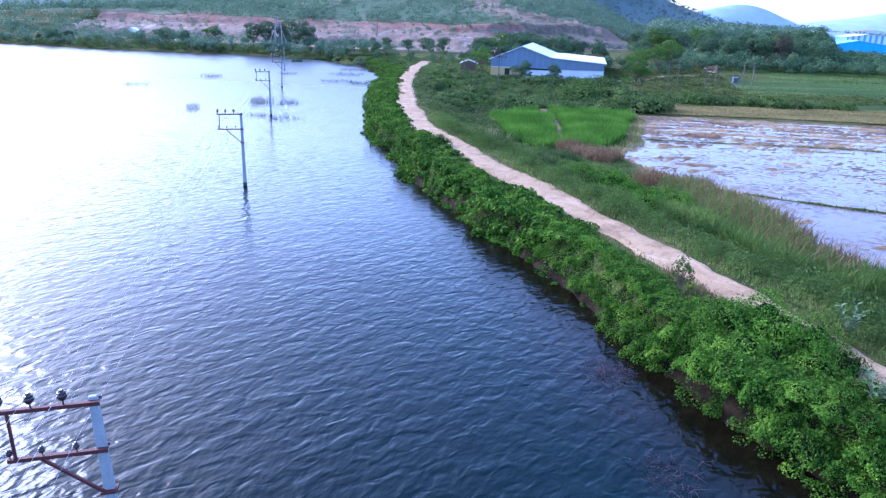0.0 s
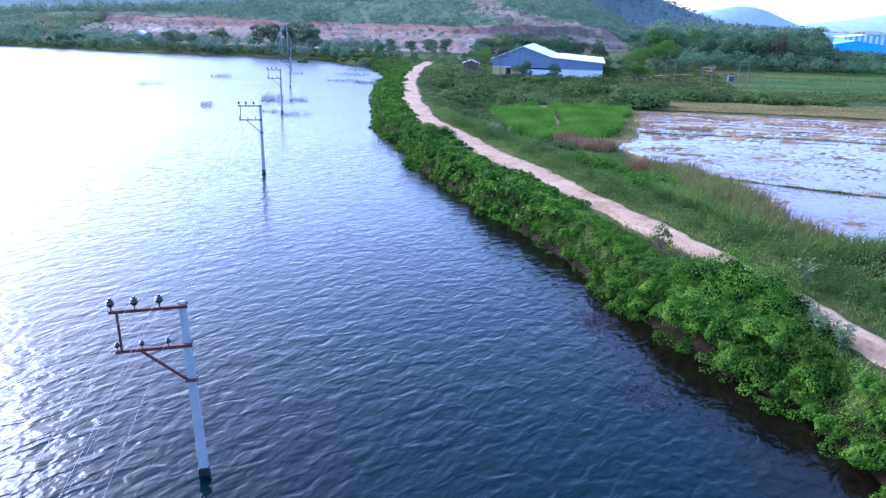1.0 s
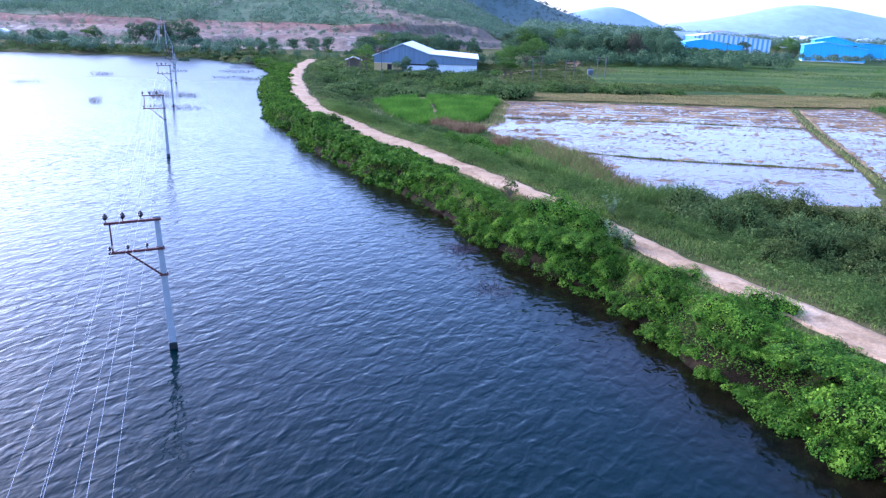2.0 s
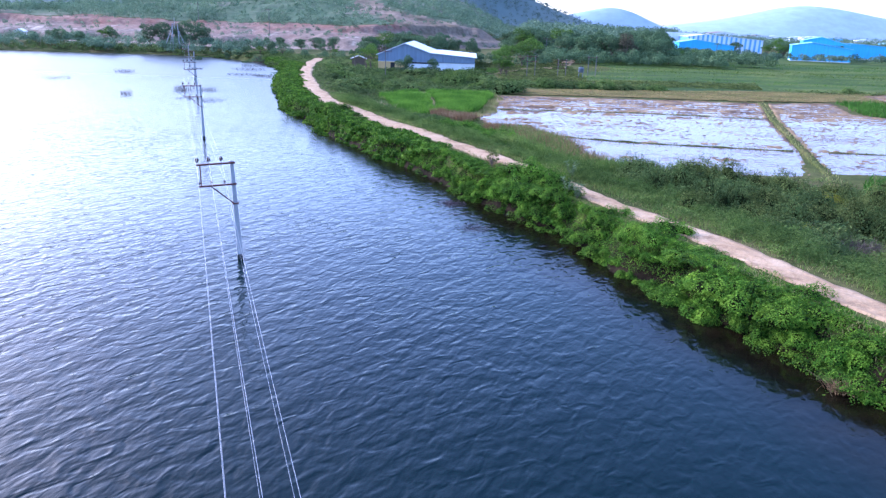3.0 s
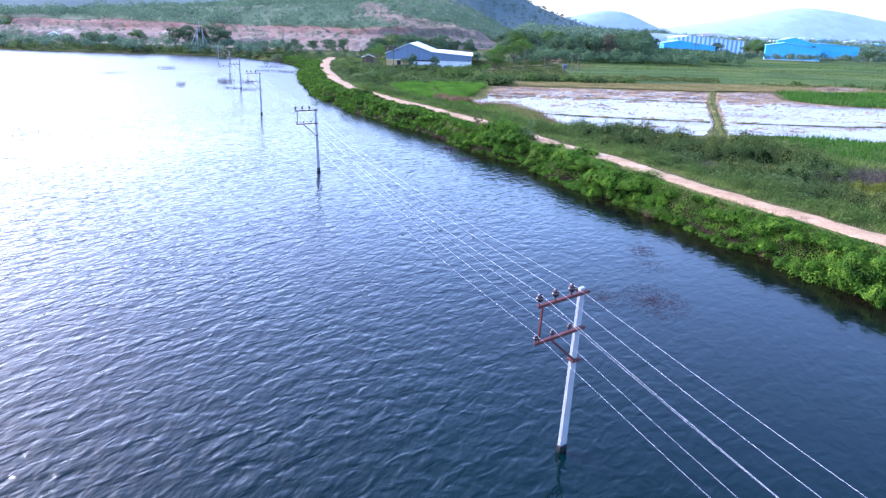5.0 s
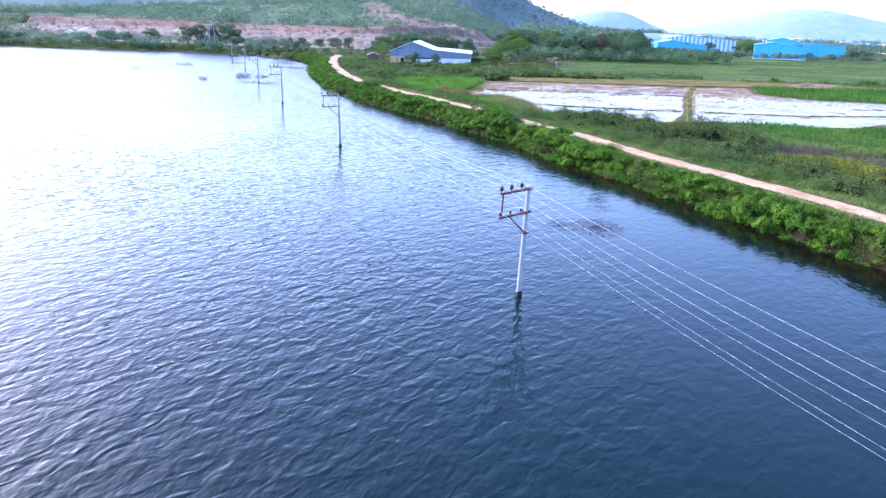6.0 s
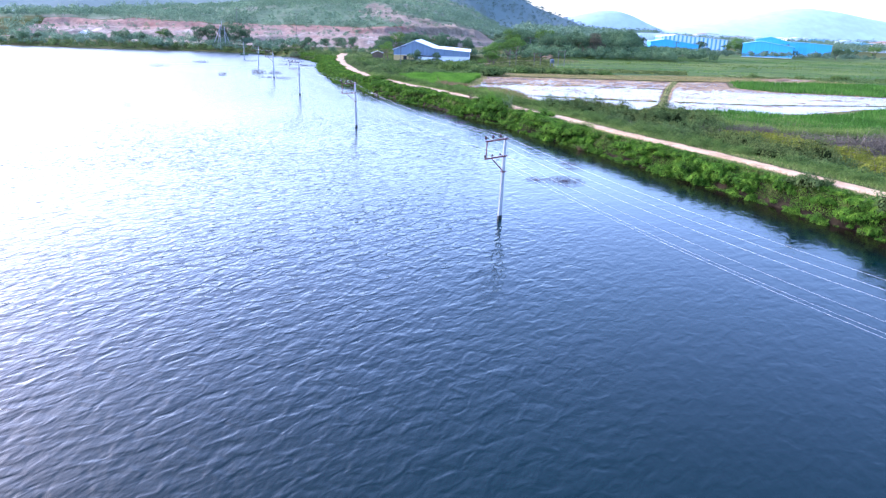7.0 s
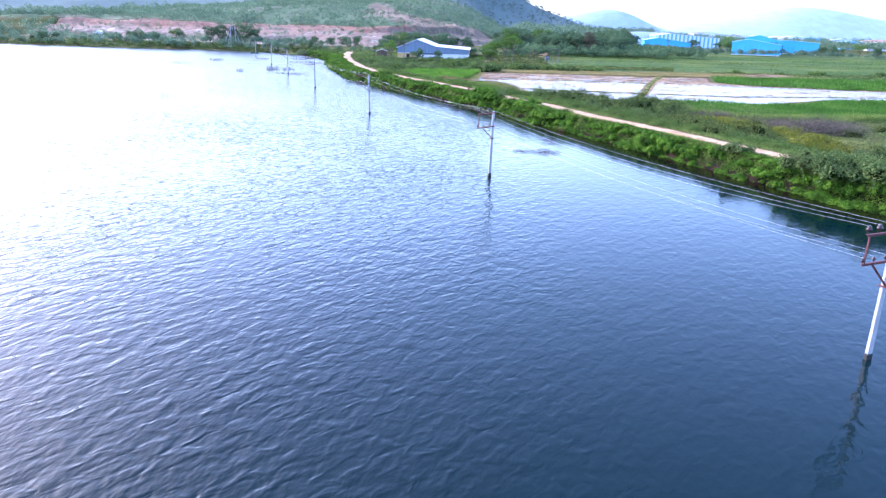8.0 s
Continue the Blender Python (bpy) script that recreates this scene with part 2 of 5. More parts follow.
CROP = leaf_mat("rice_blade", (0.036, 0.07, 0.006), (0.066, 0.115, 0.009), (0.115, 0.16, 0.018), 0.06)
RICE = leaf_mat("tall_rice_blade", (0.022, 0.064, 0.008), (0.046, 0.114, 0.013), (0.088, 0.172, 0.024), 0.12)
PADDY = leaf_mat("paddy_blade", (0.032, 0.088, 0.010), (0.080, 0.175, 0.016), (0.16, 0.29, 0.03), 0.22)
PALELEAF = leaf_mat("pale_milky_leaf", (0.07, 0.11, 0.045), (0.125, 0.18, 0.08), (0.20, 0.26, 0.13), 1.0, 0.15)
BROWNTREE = leaf_mat("brownish_tree_leaf", (0.05, 0.05, 0.03), (0.10, 0.09, 0.055), (0.17, 0.145, 0.09), 0.2)
STRAW = leaf_mat("dry_straw", (0.22, 0.17, 0.09), (0.33, 0.26, 0.14), (0.42, 0.34, 0.2), 0.6, 0.1)
# stems and inner hulls of bushes, dark so gaps between leaves look shaded
SHADE_INSIDE = plain_mat("shade_dark_inside", (0.016, 0.022, 0.007), 1.0, scale=4, spec=0.0)
BARK = plain_mat("bark", (0.12, 0.09, 0.065), 0.9, scale=3)
TWIG = plain_mat("wet_twig", (0.066, 0.048, 0.058), 0.9, scale=5, spec=0.15)
POST = plain_mat("weathered_post", (0.14, 0.13, 0.125), 0.9, scale=2)
CONCRETE = plain_mat("grey_concrete", (0.36, 0.36, 0.365), 0.85, scale=1.5, amount=0.5, spec=0.3)
WET = plain_mat("algae_wet_concrete", (0.02, 0.022, 0.02), 0.35, scale=4)
RUST = plain_mat("red_oxide_steel", (0.10, 0.022, 0.018), 0.75, 0.0, (0.4, 0.35, 0.35), 5, 0.8)
PORCELAIN = plain_mat("brown_porcelain", (0.045, 0.025, 0.022), 0.2, scale=6, amount=0.2)
ALU = plain_mat("aluminium_wire", (0.45, 0.45, 0.47), 0.6, 0.0, scale=1, amount=0.1)
WHITEWASH = plain_mat("whitewashed_plaster", (0.78, 0.79, 0.80), 0.9, scale=0.5, amount=0.3)
OCHRE = plain_mat("ochre_plaster", (0.55, 0.38, 0.16), 0.9, scale=0.5, amount=0.4)
GREYSHEET = sheet_mat("grey_blue_sheet", (0.16, 0.22, 0.30), 0.35, 0)
ROOFSHEET = sheet_mat("pale_roof_sheet", (0.74, 0.76, 0.78), 0.35, 1, 0.5)
BLUESHEET = sheet_mat("bright_blue_sheet", (0.10, 0.50, 0.85), 0.4, 0)
BLUEROOF = sheet_mat("pale_blue_roof_sheet", (0.30, 0.66, 0.86), 0.4, 1)
STRIPES = sheet_mat("blue_and_white_sheets", (0.18, 0.42, 0.70), 0.4, 0, second=(0.76, 0.82, 0.86))
# near-black colour for shade in openings
DARK = plain_mat("shade_black", (0.02, 0.02, 0.025), 0.9)
TERRACOTTA = plain_mat("clay_roof", (0.24, 0.125, 0.08), 0.9, scale=1)
STEELGREY = plain_mat("grey_painted_steel", (0.16, 0.19, 0.23), 0.5, 0.2, scale=3)
# hill colours with the haze of distance mixed into them
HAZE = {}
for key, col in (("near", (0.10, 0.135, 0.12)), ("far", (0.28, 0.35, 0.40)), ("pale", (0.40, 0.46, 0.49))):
    hm = Mat("hazed_hill_" + key, 1.0, spec=0.1)
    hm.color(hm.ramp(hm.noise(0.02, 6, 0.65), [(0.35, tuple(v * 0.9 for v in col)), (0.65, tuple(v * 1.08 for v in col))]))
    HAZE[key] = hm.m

# ---- mesh helpers ----
rng = np.random.default_rng(7)


def mesh_np(name, verts, faces, mat, smooth=False):
    me = bpy.data.meshes.new(name)
    me.from_pydata(np.asarray(verts, float).tolist(), [], faces if isinstance(faces, list) else np.asarray(faces).tolist())
    me.materials.append(mat)
    if smooth:
        me.polygons.foreach_set("use_smooth", [True] * len(me.polygons))
    me.update()
    return me


def thing(name, me=None, label="", category="", group="", kind="", at=None):
    ob = new(name, me)
    if at is not None:
        ob.matrix_basis = at
    return tagged(ob, label, category, group, kind)


def part(name, me, parent, label="", at=None):
    """One mesh under a thing; a bmesh comes as (bm, material)."""
    if isinstance(me, tuple):
        bm, mat = me
        me = bpy.data.meshes.new(name)
        bmesh.ops.recalc_face_normals(bm, faces=bm.faces[:])
        bm.to_mesh(me)
        bm.free()
        me.materials.append(mat)
    ob = new(name, me)
    ob.parent = parent
    if at is not None:
        ob.matrix_basis = at
    return tagged(ob, label)


def box_bm(size, at=(0, 0, 0), bevel=0.0, bm=None, rot=None):
    bm = bm or bmesh.new()
    m = Matrix.Translation(at) @ (rot or Matrix.Identity(4)) @ Matrix.Diagonal((*size, 1))
    made = bmesh.ops.create_cube(bm, size=1, matrix=m)["verts"]
    if bevel:
        edges = list({e for v in made for e in v.link_edges})
        bmesh.ops.bevel(bm, geom=edges, offset=bevel, segments=1, affect="EDGES")
    return bm


def bar_bm(a, b, w, h, bm=None, bevel=0.0):
    """A straight square bar from a to b."""
    a, b = Vector(a), Vector(b)
    rot = (b - a).to_track_quat("X", "Z").to_matrix().to_4x4()
    return box_bm(((b - a).length, w, h), (a + b) / 2, bevel, bm, rot)


def lathe_bm(rings, seg=12, bm=None, at=(0, 0, 0)):
    """Turned shape from (radius, height) pairs."""
    bm = bm or bmesh.new()
    loops = []
    for r, z in rings:
        loops.append([bm.verts.new((at[0] + r * math.cos(2 * math.pi * i / seg), at[1] + r * math.sin(2 * math.pi * i / seg), at[2] + z)) for i in range(seg)])
    for lo, hi in zip(loops, loops[1:]):
        for i in range(seg):
            bm.faces.new((lo[i], lo[(i + 1) % seg], hi[(i + 1) % seg], hi[i]))
    bm.faces.new(loops[0][::-1])
    bm.faces.new(loops[-1])
    return bm


def tubes(lines, sides=5):
    """Vertices and faces of tapered tubes; each line is a list of (point, radius)."""
    V, F = [], []
    for line in lines:
        base = len(V)
        for k, (p, r) in enumerate(line):
            q = Vector(line[min(k + 1, len(line) - 1)][0]) - Vector(line[max(k - 1, 0)][0])
            u = q.orthogonal().normalized()
            w = q.normalized().cross(u)
            for i in range(sides):
                a = 2 * math.pi * i / sides
                V.append(tuple(Vector(p) + r * (math.cos(a) * u + math.sin(a) * w)))
        for k in range(len(line) - 1):
            for i in range(sides):
                j = (i + 1) % sides
                F.append((base + k * sides + i, base + k * sides + j, base + (k + 1) * sides + j, base + (k + 1) * sides + i))
        F.append(tuple(base + (len(line) - 1) * sides + i for i in range(sides)))
    return V, F


def leaves(P, N, size, aspect=0.6, droop=0.0, r=None):
    """A pointed, slightly folded leaf at each point, facing about along N."""
    r = r or rng
    n = len(P)
    N = N + r.normal(0, 0.45, (n, 3))
    N /= np.linalg.norm(N, axis=1, keepdims=True) + 1e-9
    T = np.cross(N, r.normal(0, 1, (n, 3)))
    T[:, 2] -= droop
    T /= np.linalg.norm(T, axis=1, keepdims=True) + 1e-9
    B = np.cross(N, T)
    s = (size * r.uniform(0.6, 1.35, n))[:, None]
    V = np.empty((n, 4, 3))
    V[:, 0] = P - T * s * 0.5
    V[:, 1] = P + B * s * aspect * 0.5 + N * s * 0.12 - T * s * 0.05
    V[:, 2] = P + T * s * 0.5
    V[:, 3] = P - B * s * aspect * 0.5 + N * s * 0.12 - T * s * 0.05
    return V.reshape(-1, 3), np.arange(n * 4).reshape(-1, 4)


def blades(P, height, width, lean=0.25, r=None):
    """Upright grass blades: a bent strip of a quad and a tip at each point."""
    r = r or rng
    n = len(P)
    a = r.uniform(0, 2 * math.pi, n)
    h = (height * r.uniform(0.55, 1.25, n))[:, None]
    side = np.stack([np.cos(a), np.sin(a), np.zeros(n)], 1) * (width * r.uniform(0.6, 1.3, n))[:, None] * 0.5
    d = r.normal(0, lean, (n, 3))
    d[:, 2] = 0
    up = np.array([0, 0, 1.0])
    V = np.empty((n, 5, 3))
    V[:, 0], V[:, 1] = P - side, P + side
    mid = P + up * h * 0.6 + d * h * 0.4
    V[:, 2], V[:, 3] = mid + side * 0.75, mid - side * 0.75
    V[:, 4] = P + up * h + d * h * 1.1
    i = np.arange(n) * 5
    return V.reshape(-1, 3), np.stack([i, i + 1, i + 2, i + 3], 1).tolist() + np.stack([i + 3, i + 2, i + 4], 1).tolist()


def lump_points(lumps, n, r, inner=0.0):
    """Points and normals on the outside of a heap of ellipsoids (x, y, z, rx, rz)."""
    L = np.array(lumps)
    w = L[:, 3] * L[:, 4]
    k = r.choice(len(L), n, p=w / w.sum())
    d = r.normal(0, 1, (n, 3))
    d[:, 2] = np.abs(d[:, 2]) * 1.0 - 0.35
    d /= np.linalg.norm(d, axis=1, keepdims=True)
    depth = 1 - inner * r.uniform(0, 1, n)[:, None] ** 2
    rad = np.stack([L[k, 3], L[k, 3], L[k, 4]], 1)
    P = L[k, :3] + d * rad * depth
    keep = np.ones(n, bool)
    for j in range(len(L)):
        q = (P - L[j, :3]) / np.array([L[j, 3], L[j, 3], L[j, 4]])
        keep &= ~((np.linalg.norm(q, axis=1) < 0.78) & (k != j))
    keep &= P[:, 2] > 0.0
    return P[keep], d[keep]


def inside(x, y, poly):
    x, y = np.asarray(x), np.asarray(y)
    res = np.zeros(x.shape, bool)
    for (x0, y0), (x1, y1) in zip(poly, poly[1:] + poly[:1]):
        c = ((y0 > y) != (y1 > y)) & (x < (x1 - x0) * (y - y0) / ((y1 - y0) or 1e-9) + x0)
        res ^= c
    return res


def line_dist(x, y, pts, closed=False):
    best = np.full(np.shape(x), 1e9)
    for (x0, y0), (x1, y1) in zip(pts, pts[1:] + (pts[:1] if closed else [])):
        dx, dy = x1 - x0, y1 - y0
        t = np.clip(((x - x0) * dx + (y - y0) * dy) / (dx * dx + dy * dy + 1e-9), 0, 1)
        best = np.minimum(best, np.hypot(x - x0 - t * dx, y - y0 - t * dy))
    return best


def smooth(a, b, v):
    t = np.clip((v - a) / (b - a), 0, 1)
    return t * t * (3 - 2 * t)


def curve_pts(pts, step):
    """A smooth line through the points, in even steps."""
    p = np.array(pts, float)
    s = np.r_[0, np.cumsum(np.linalg.norm(np.diff(p, axis=0), axis=1))]
    n = max(2, int(s[-1] / step))
    t = np.linspace(0, s[-1], n)
    out = np.stack([np.interp(t, s, p[:, i]) for i in range(p.shape[1])], 1)
    for _ in range(3):
        out[1:-1] = (out[:-2] + 2 * out[1:-1] + out[2:]) / 4
    return out


def wobble(x, y, f, seed=0.0):
    """Cheap smooth noise of about -1 to 1."""
    return (np.sin(x * f + 1.7 * np.sin(y * f * 0.8 + seed)) + np.sin(y * f * 1.13 + 2.1 * np.sin(x * f * 0.7 + seed * 2 + 1)) + np.sin((x + y) * f * 0.61 + seed * 3)) / 3


def scatter(poly, n, r):
    xs, ys = [p[0] for p in poly], [p[1] for p in poly]
    gx, gy, got = [], [], 0
    while got < n:
        x, y = r.uniform(min(xs), max(xs), n * 2), r.uniform(min(ys), max(ys), n * 2)
        k = inside(x, y, poly)
        gx.append(x[k])
        gy.append(y[k])
        got += int(k.sum())
    return np.concatenate(gx)[:n], np.concatenate(gy)[:n]


# ---- plan ----
SHORE = [(-100, 226), (-78, 220), (-57, 199.5), (-50, 184), (-42, 164), (-39, 146), (-35.6, 132.5), (-30, 113), (-23.6, 93), (-17.6, 82.5), (-15.8, 75.8),
         (-10, 66.3), (-5.6, 59.2), (-2.4, 53.8), (-0.4, 49.6), (2.9, 43.2), (5.6, 40.0), (7.2, 35.6), (7.6, 33), (9.4, 30.8), (11.0, 27.0), (12.8, 24),
         (14.2, 20.6), (16.2, 15.6), (19.2, 9.6), (22.0, 3.4), (24.2, -2.5), (27, -8.5), (30.5, -14.6), (36, -23), (46, -38), (62, -64), (90, -120), (140, -240)]
LAKE = SHORE + [(140, -900), (-1500, -900), (-1500, 160), (-420, 240), (-260, 236), (-190, 229), (-165, 226), (-140, 221), (-120, 222)]
ROAD = [(-42.0, 201), (-40.4, 191), (-39.4, 180), (-36, 160), (-31.3, 137), (-23.2, 107), (-17.6, 90.8), (-13, 82), (-9, 74.3), (-5.5, 68.2), (-2.8, 63.5), (-0.6, 59.6),
        (1.2, 56.6), (4.2, 51), (7, 44.9), (9.2, 39.8), (11.3, 35.5), (13.2, 32), (14.8, 28), (16.7, 22.8), (18.8, 18.6), (20.7, 15), (22.3, 11.5), (24.4, 7.1),
        (26.5, 1.8), (29, -3.5), (32.5, -9.5), (38, -18), (48, -34), (64, -60), (92, -116)]
FIELD_A = [(1.0, 87.6), (2.5, 95.5), (4.3, 107), (4.7, 119.5), (27, 121), (48.4, 120.5), (40.7, 98), (33.1, 70.8), (28.4, 57.4), (17.5, 56), (12.5, 57.2), (10, 63), (8.4, 69), (7, 76)]
FIELD_B = [(50, 121.5), (62, 125.5), (57, 108), (62, 100), (80, 94.5), (120, 92), (120, 84), (90, 76), (64, 67.5), (52, 58), (44, 56), (38, 59), (30.4, 58.6), (34.3, 70.5), (41.9, 97.3)]
GREEN_A = [(-13.5, 111), (-8.4, 120), (-6.6, 112), (-5.4, 103), (-3.6, 92.5), (-6.8, 89.5), (-10.6, 98)]
GREEN_B = [(-6.6, 124), (3.2, 120.5), (3.4, 113), (1.4, 96), (0, 89.5), (-3, 92.5), (-4.4, 103), (-5.6, 112)]
CROP_A = [(63.5, 126.5), (58.6, 108), (63, 101.5), (81, 96), (121, 94), (190, 96), (190, 128), (120, 133), (80, 129)]
CROP_B = [(29.4, 51), (33, 56), (40, 57.8), (46.5, 53.6), (53, 56.5), (66, 66), (92, 75), (122, 82), (150, 74), (110, 52), (60, 38.5), (46, 36), (37, 39), (32, 45)]
PUDDLE_C = [(74.5, 129.5), (76.5, 143.4), (86, 149.9), (93, 146), (88, 140), (82, 133)]
CROP_C = [(26, 160), (60, 165), (120, 158), (200, 158), (260, 200), (160, 252), (70, 245), (30, 215)]
FALLOW_A = [(7, 122.5), (27, 124), (49, 124), (63, 128.5), (82, 131.5), (100, 136), (88, 150), (58, 147), (30, 139), (8, 134)]
CREST = 1.75


def hill_height(x, y):
    """The near hill with its quarried foot, and the low shoulder that falls to the plain."""
    foot = 262 + 1.15 * np.maximum(0, x + 38) + 6 * wobble(x, y * 0, 0.05) + 0.14 * np.maximum(0, -x - 120)
    d = y - foot
    width = smooth(-330, -215, x)
    e = d + 2.4 * wobble(x, y, 0.13, 5) + 1.3 * wobble(x, y, 0.41, 3)
    q = (3.4 * smooth(0, 9, e) + 1.6 * smooth(9, 22, e) + 3.6 * smooth(22, 29, e)) * (1 + 0.07 * wobble(x, y, 0.7, 1)) * (0.35 + 0.65 * width) * (1 - 0.75 * smooth(-10, 30, x))
    up = 0.105 * np.maximum(0, d - 30) * (0.22 + 0.78 * smooth(-290, -60, x)) * (1 - smooth(-60, 60, x - 0.04 * (y - 300)))
    up = 62 * (1 - np.exp(-up / 62))
    return q + up + (1.5 * wobble(x, y, 0.045, 2) + 0.5 * wobble(x, y, 0.2, 1)) * smooth(15, 90, d)


def bare_slope(x, dd):
    """The strip of bare earth that runs down the hill's shoulder; dd is metres behind the foot."""
    e = 5 * wobble(x, dd, 0.11, 4)
    return (dd < np.interp(x, [-60, -50, -20, -1, 8, 16], [160, 137, 67, 36, 26, 8]) + e) & (dd > np.interp(x, [-60, -31, -17, -5, 10], [100, 36, 12, 2, -4]) + e) & (x > -62) & (x < 16)


def ridge_height(x, y):
    """The farther wooded ridge, whose flank runs down to the right."""
    prof = np.interp(x + 5 * wobble(x, y, 0.02), [-300, -60, 0, 56, 93, 122, 150, 190], [74, 66, 56, 41, 28, 17, 5, 0]) + 1.2 * wobble(x, y, 0.08, 1)
    return prof * smooth(640, 900, y) * (1 - smooth(1100, 1500, y))


def ground_height(x, y):
    x, y = np.asarray(x, float), np.asarray(y, float)
    sd = line_dist(x, y, LAKE, True)
    sd = np.where(inside(x, y, LAKE), -sd, sd) - 0.35
    dp = line_dist(x, y, ROAD)
    plain = 0.6 + 1.9 * smooth(135, 260, y) + 0.10 * wobble(x, y, 0.16) * smooth(2, 12, dp) + 0.05 * wobble(x, y, 0.9, 3) * smooth(2, 8, dp)
    bank = CREST + (plain - CREST) * smooth(2.4, 8.0, dp)
    land = np.where(y < 235, bank, plain)
    for poly, low in ((FIELD_A, 0.3), (FIELD_B, 0.3), (PUDDLE_C, 0.3)):
        edge = smooth(0.2, 1.4, line_dist(x, y, poly, True)) * inside(x, y, poly)
        land = land + (low - land) * edge
    land = land + hill_height(x, y) + ridge_height(x, y)
    slope = np.where(sd > 0, sd * (1.5 - 1.36 * smooth(206, 221, y)), sd * 0.6)
    return np.where(sd > 0, np.minimum(land, slope), np.maximum(slope, -2.5))


def axis_steps(*spans):
    out = []
    for a, b, st in spans:
        out += list(np.arange(a, b, st))
    return np.array(out + [spans[-1][1]])


def grid_mesh(name, xs, ys, zfun, mat, keep=None):
    X, Y = np.meshgrid(xs, ys)
    Z = zfun(X, Y)
    V = np.stack([X, Y, Z], -1).reshape(-1, 3)
    nx = len(xs)
    i = (np.arange(len(ys) - 1)[:, None] * nx + np.arange(nx - 1)[None]).reshape(-1)
    F = np.stack([i, i + 1, i + nx + 1, i + nx], 1)
    if keep is not None:
        c = V[F].mean(1)
        F = F[keep(c[:, 0], c[:, 1])]
    used = np.unique(F)
    remap = np.zeros(len(V), int)
    remap[used] = np.arange(len(used))
    return mesh_np(name, V[used], remap[F], mat, True)


# ---- ground, water, road, fields ----
gx = axis_steps((-4500, -600, 300), (-600, -220, 20), (-220, -46, 1.6), (-46, 70, 0.8), (70, 260, 3), (260, 700, 20), (700, 4500, 300))
gy = axis_steps((-1500, -120, 120), (-120, -70, 4), (-70, -30, 1.0), (-30, 130, 0.8), (130, 256, 2.4), (256, 330, 1.5), (330, 700, 8), (700, 1600, 30), (1600, 4800, 300))
gmesh = grid_mesh("ground", gx, gy, ground_height, GROUND)
gmesh.materials.append(HILLSIDE)
gmesh.materials.append(QUARRY)
gmesh.materials.append(BARE)
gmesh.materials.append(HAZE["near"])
gmesh.materials.append(MEADOW)
gmesh.materials.append(BANK)
cen = np.empty(len(gmesh.polygons) * 3)
gmesh.polygons.foreach_get("center", cen)
cen = cen.reshape(-1, 3)
foot = 262 + 1.15 * np.maximum(0, cen[:, 0] + 38) + 6 * wobble(cen[:, 0], cen[:, 1] * 0, 0.05) + 0.14 * np.maximum(0, -cen[:, 0] - 120)
dd = cen[:, 1] - foot
edge = 6 * wobble(cen[:, 0], cen[:, 1], 0.07, 4) + 5 * wobble(cen[:, 0], cen[:, 1], 0.23, 2)
mi = np.zeros(len(cen), int)
mi[dd > 36 + edge] = 1
mi[(dd > -16 + edge * 0.5) & (dd < 34 + edge) & (cen[:, 0] < -24 + edge) & (cen[:, 0] > -205)] = 2
mi[bare_slope(cen[:, 0], dd)] = 3
# ground of the far ridge gets the haze-tinted colour
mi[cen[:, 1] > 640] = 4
mi[(mi == 0) & (cen[:, 1] > 132 + 6 * wobble(cen[:, 0], cen[:, 1], 0.1, 2)) & (cen[:, 0] > 30 + 10 * wobble(cen[:, 0], cen[:, 1], 0.07, 1)) & (cen[:, 1] < 340)] = 5
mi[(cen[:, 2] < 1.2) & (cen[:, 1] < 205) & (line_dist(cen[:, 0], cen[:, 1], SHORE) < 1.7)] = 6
gmesh.polygons.foreach_set("material_index", mi.astype(np.int32))
thing("ground", gmesh, "green and brown rough ground rising to a quarried hill", "ground", kind="structure")

wx = axis_steps((-1500, -100, 200), (-100, 40, 0.8), (40, 145, 5))
wy = axis_steps((-900, -70, 80), (-70, 60, 0.8), (60, 245, 2.5))
lake = grid_mesh("lake", wx, wy, lambda x, y: x * 0, WATER)
lv = np.empty(len(lake.vertices) * 3)
lake.vertices.foreach_get("co", lv)
lv = lv.reshape(-1, 3)
shallow = lake.attributes.new("shallow", "FLOAT", "POINT")
# reaches past the shallows, over the zone of the painted bank reflection
shallow.data.foreach_set("value", smooth(5.5, 0.4, line_dist(lv[:, 0], lv[:, 1], SHORE) + 0.5 * wobble(lv[:, 0], lv[:, 1], 0.9, 2)))
thing("lake", lake, "rippled blue lake water under a bright hazy sky", "water", kind="structure")

# dirt road on the bank
c = curve_pts(ROAD, 0.4)
tan = np.gradient(c, axis=0)
tan /= np.linalg.norm(tan, axis=1, keepdims=True)
nor = np.stack([tan[:, 1], -tan[:, 0]], 1)
off = np.array([-1.0, -0.92, -0.62, -0.42, -0.15, 0.15, 0.42, 0.62, 0.92, 1.0])
lift = np.array([-0.12, 0.02, 0.025, -0.015, 0.045, 0.045, -0.015, 0.03, 0.02, -0.12])
s = np.arange(len(c)) * 0.4
wl = 0.92 + 0.26 * wobble(s, s * 0, 0.5, 1) + 0.12 * wobble(s, s * 0, 1.9, 2) + 0.10 * wobble(s, s * 0, 5.1, 3) + 0.38 * smooth(48, 66, c[:, 1])
wr = 0.92 + 0.26 * wobble(s, s * 0, 0.43, 5) + 0.12 * wobble(s, s * 0, 1.7, 6) + 0.10 * wobble(s, s * 0, 5.1, 3) + 0.38 * smooth(48, 66, c[:, 1])
V = []
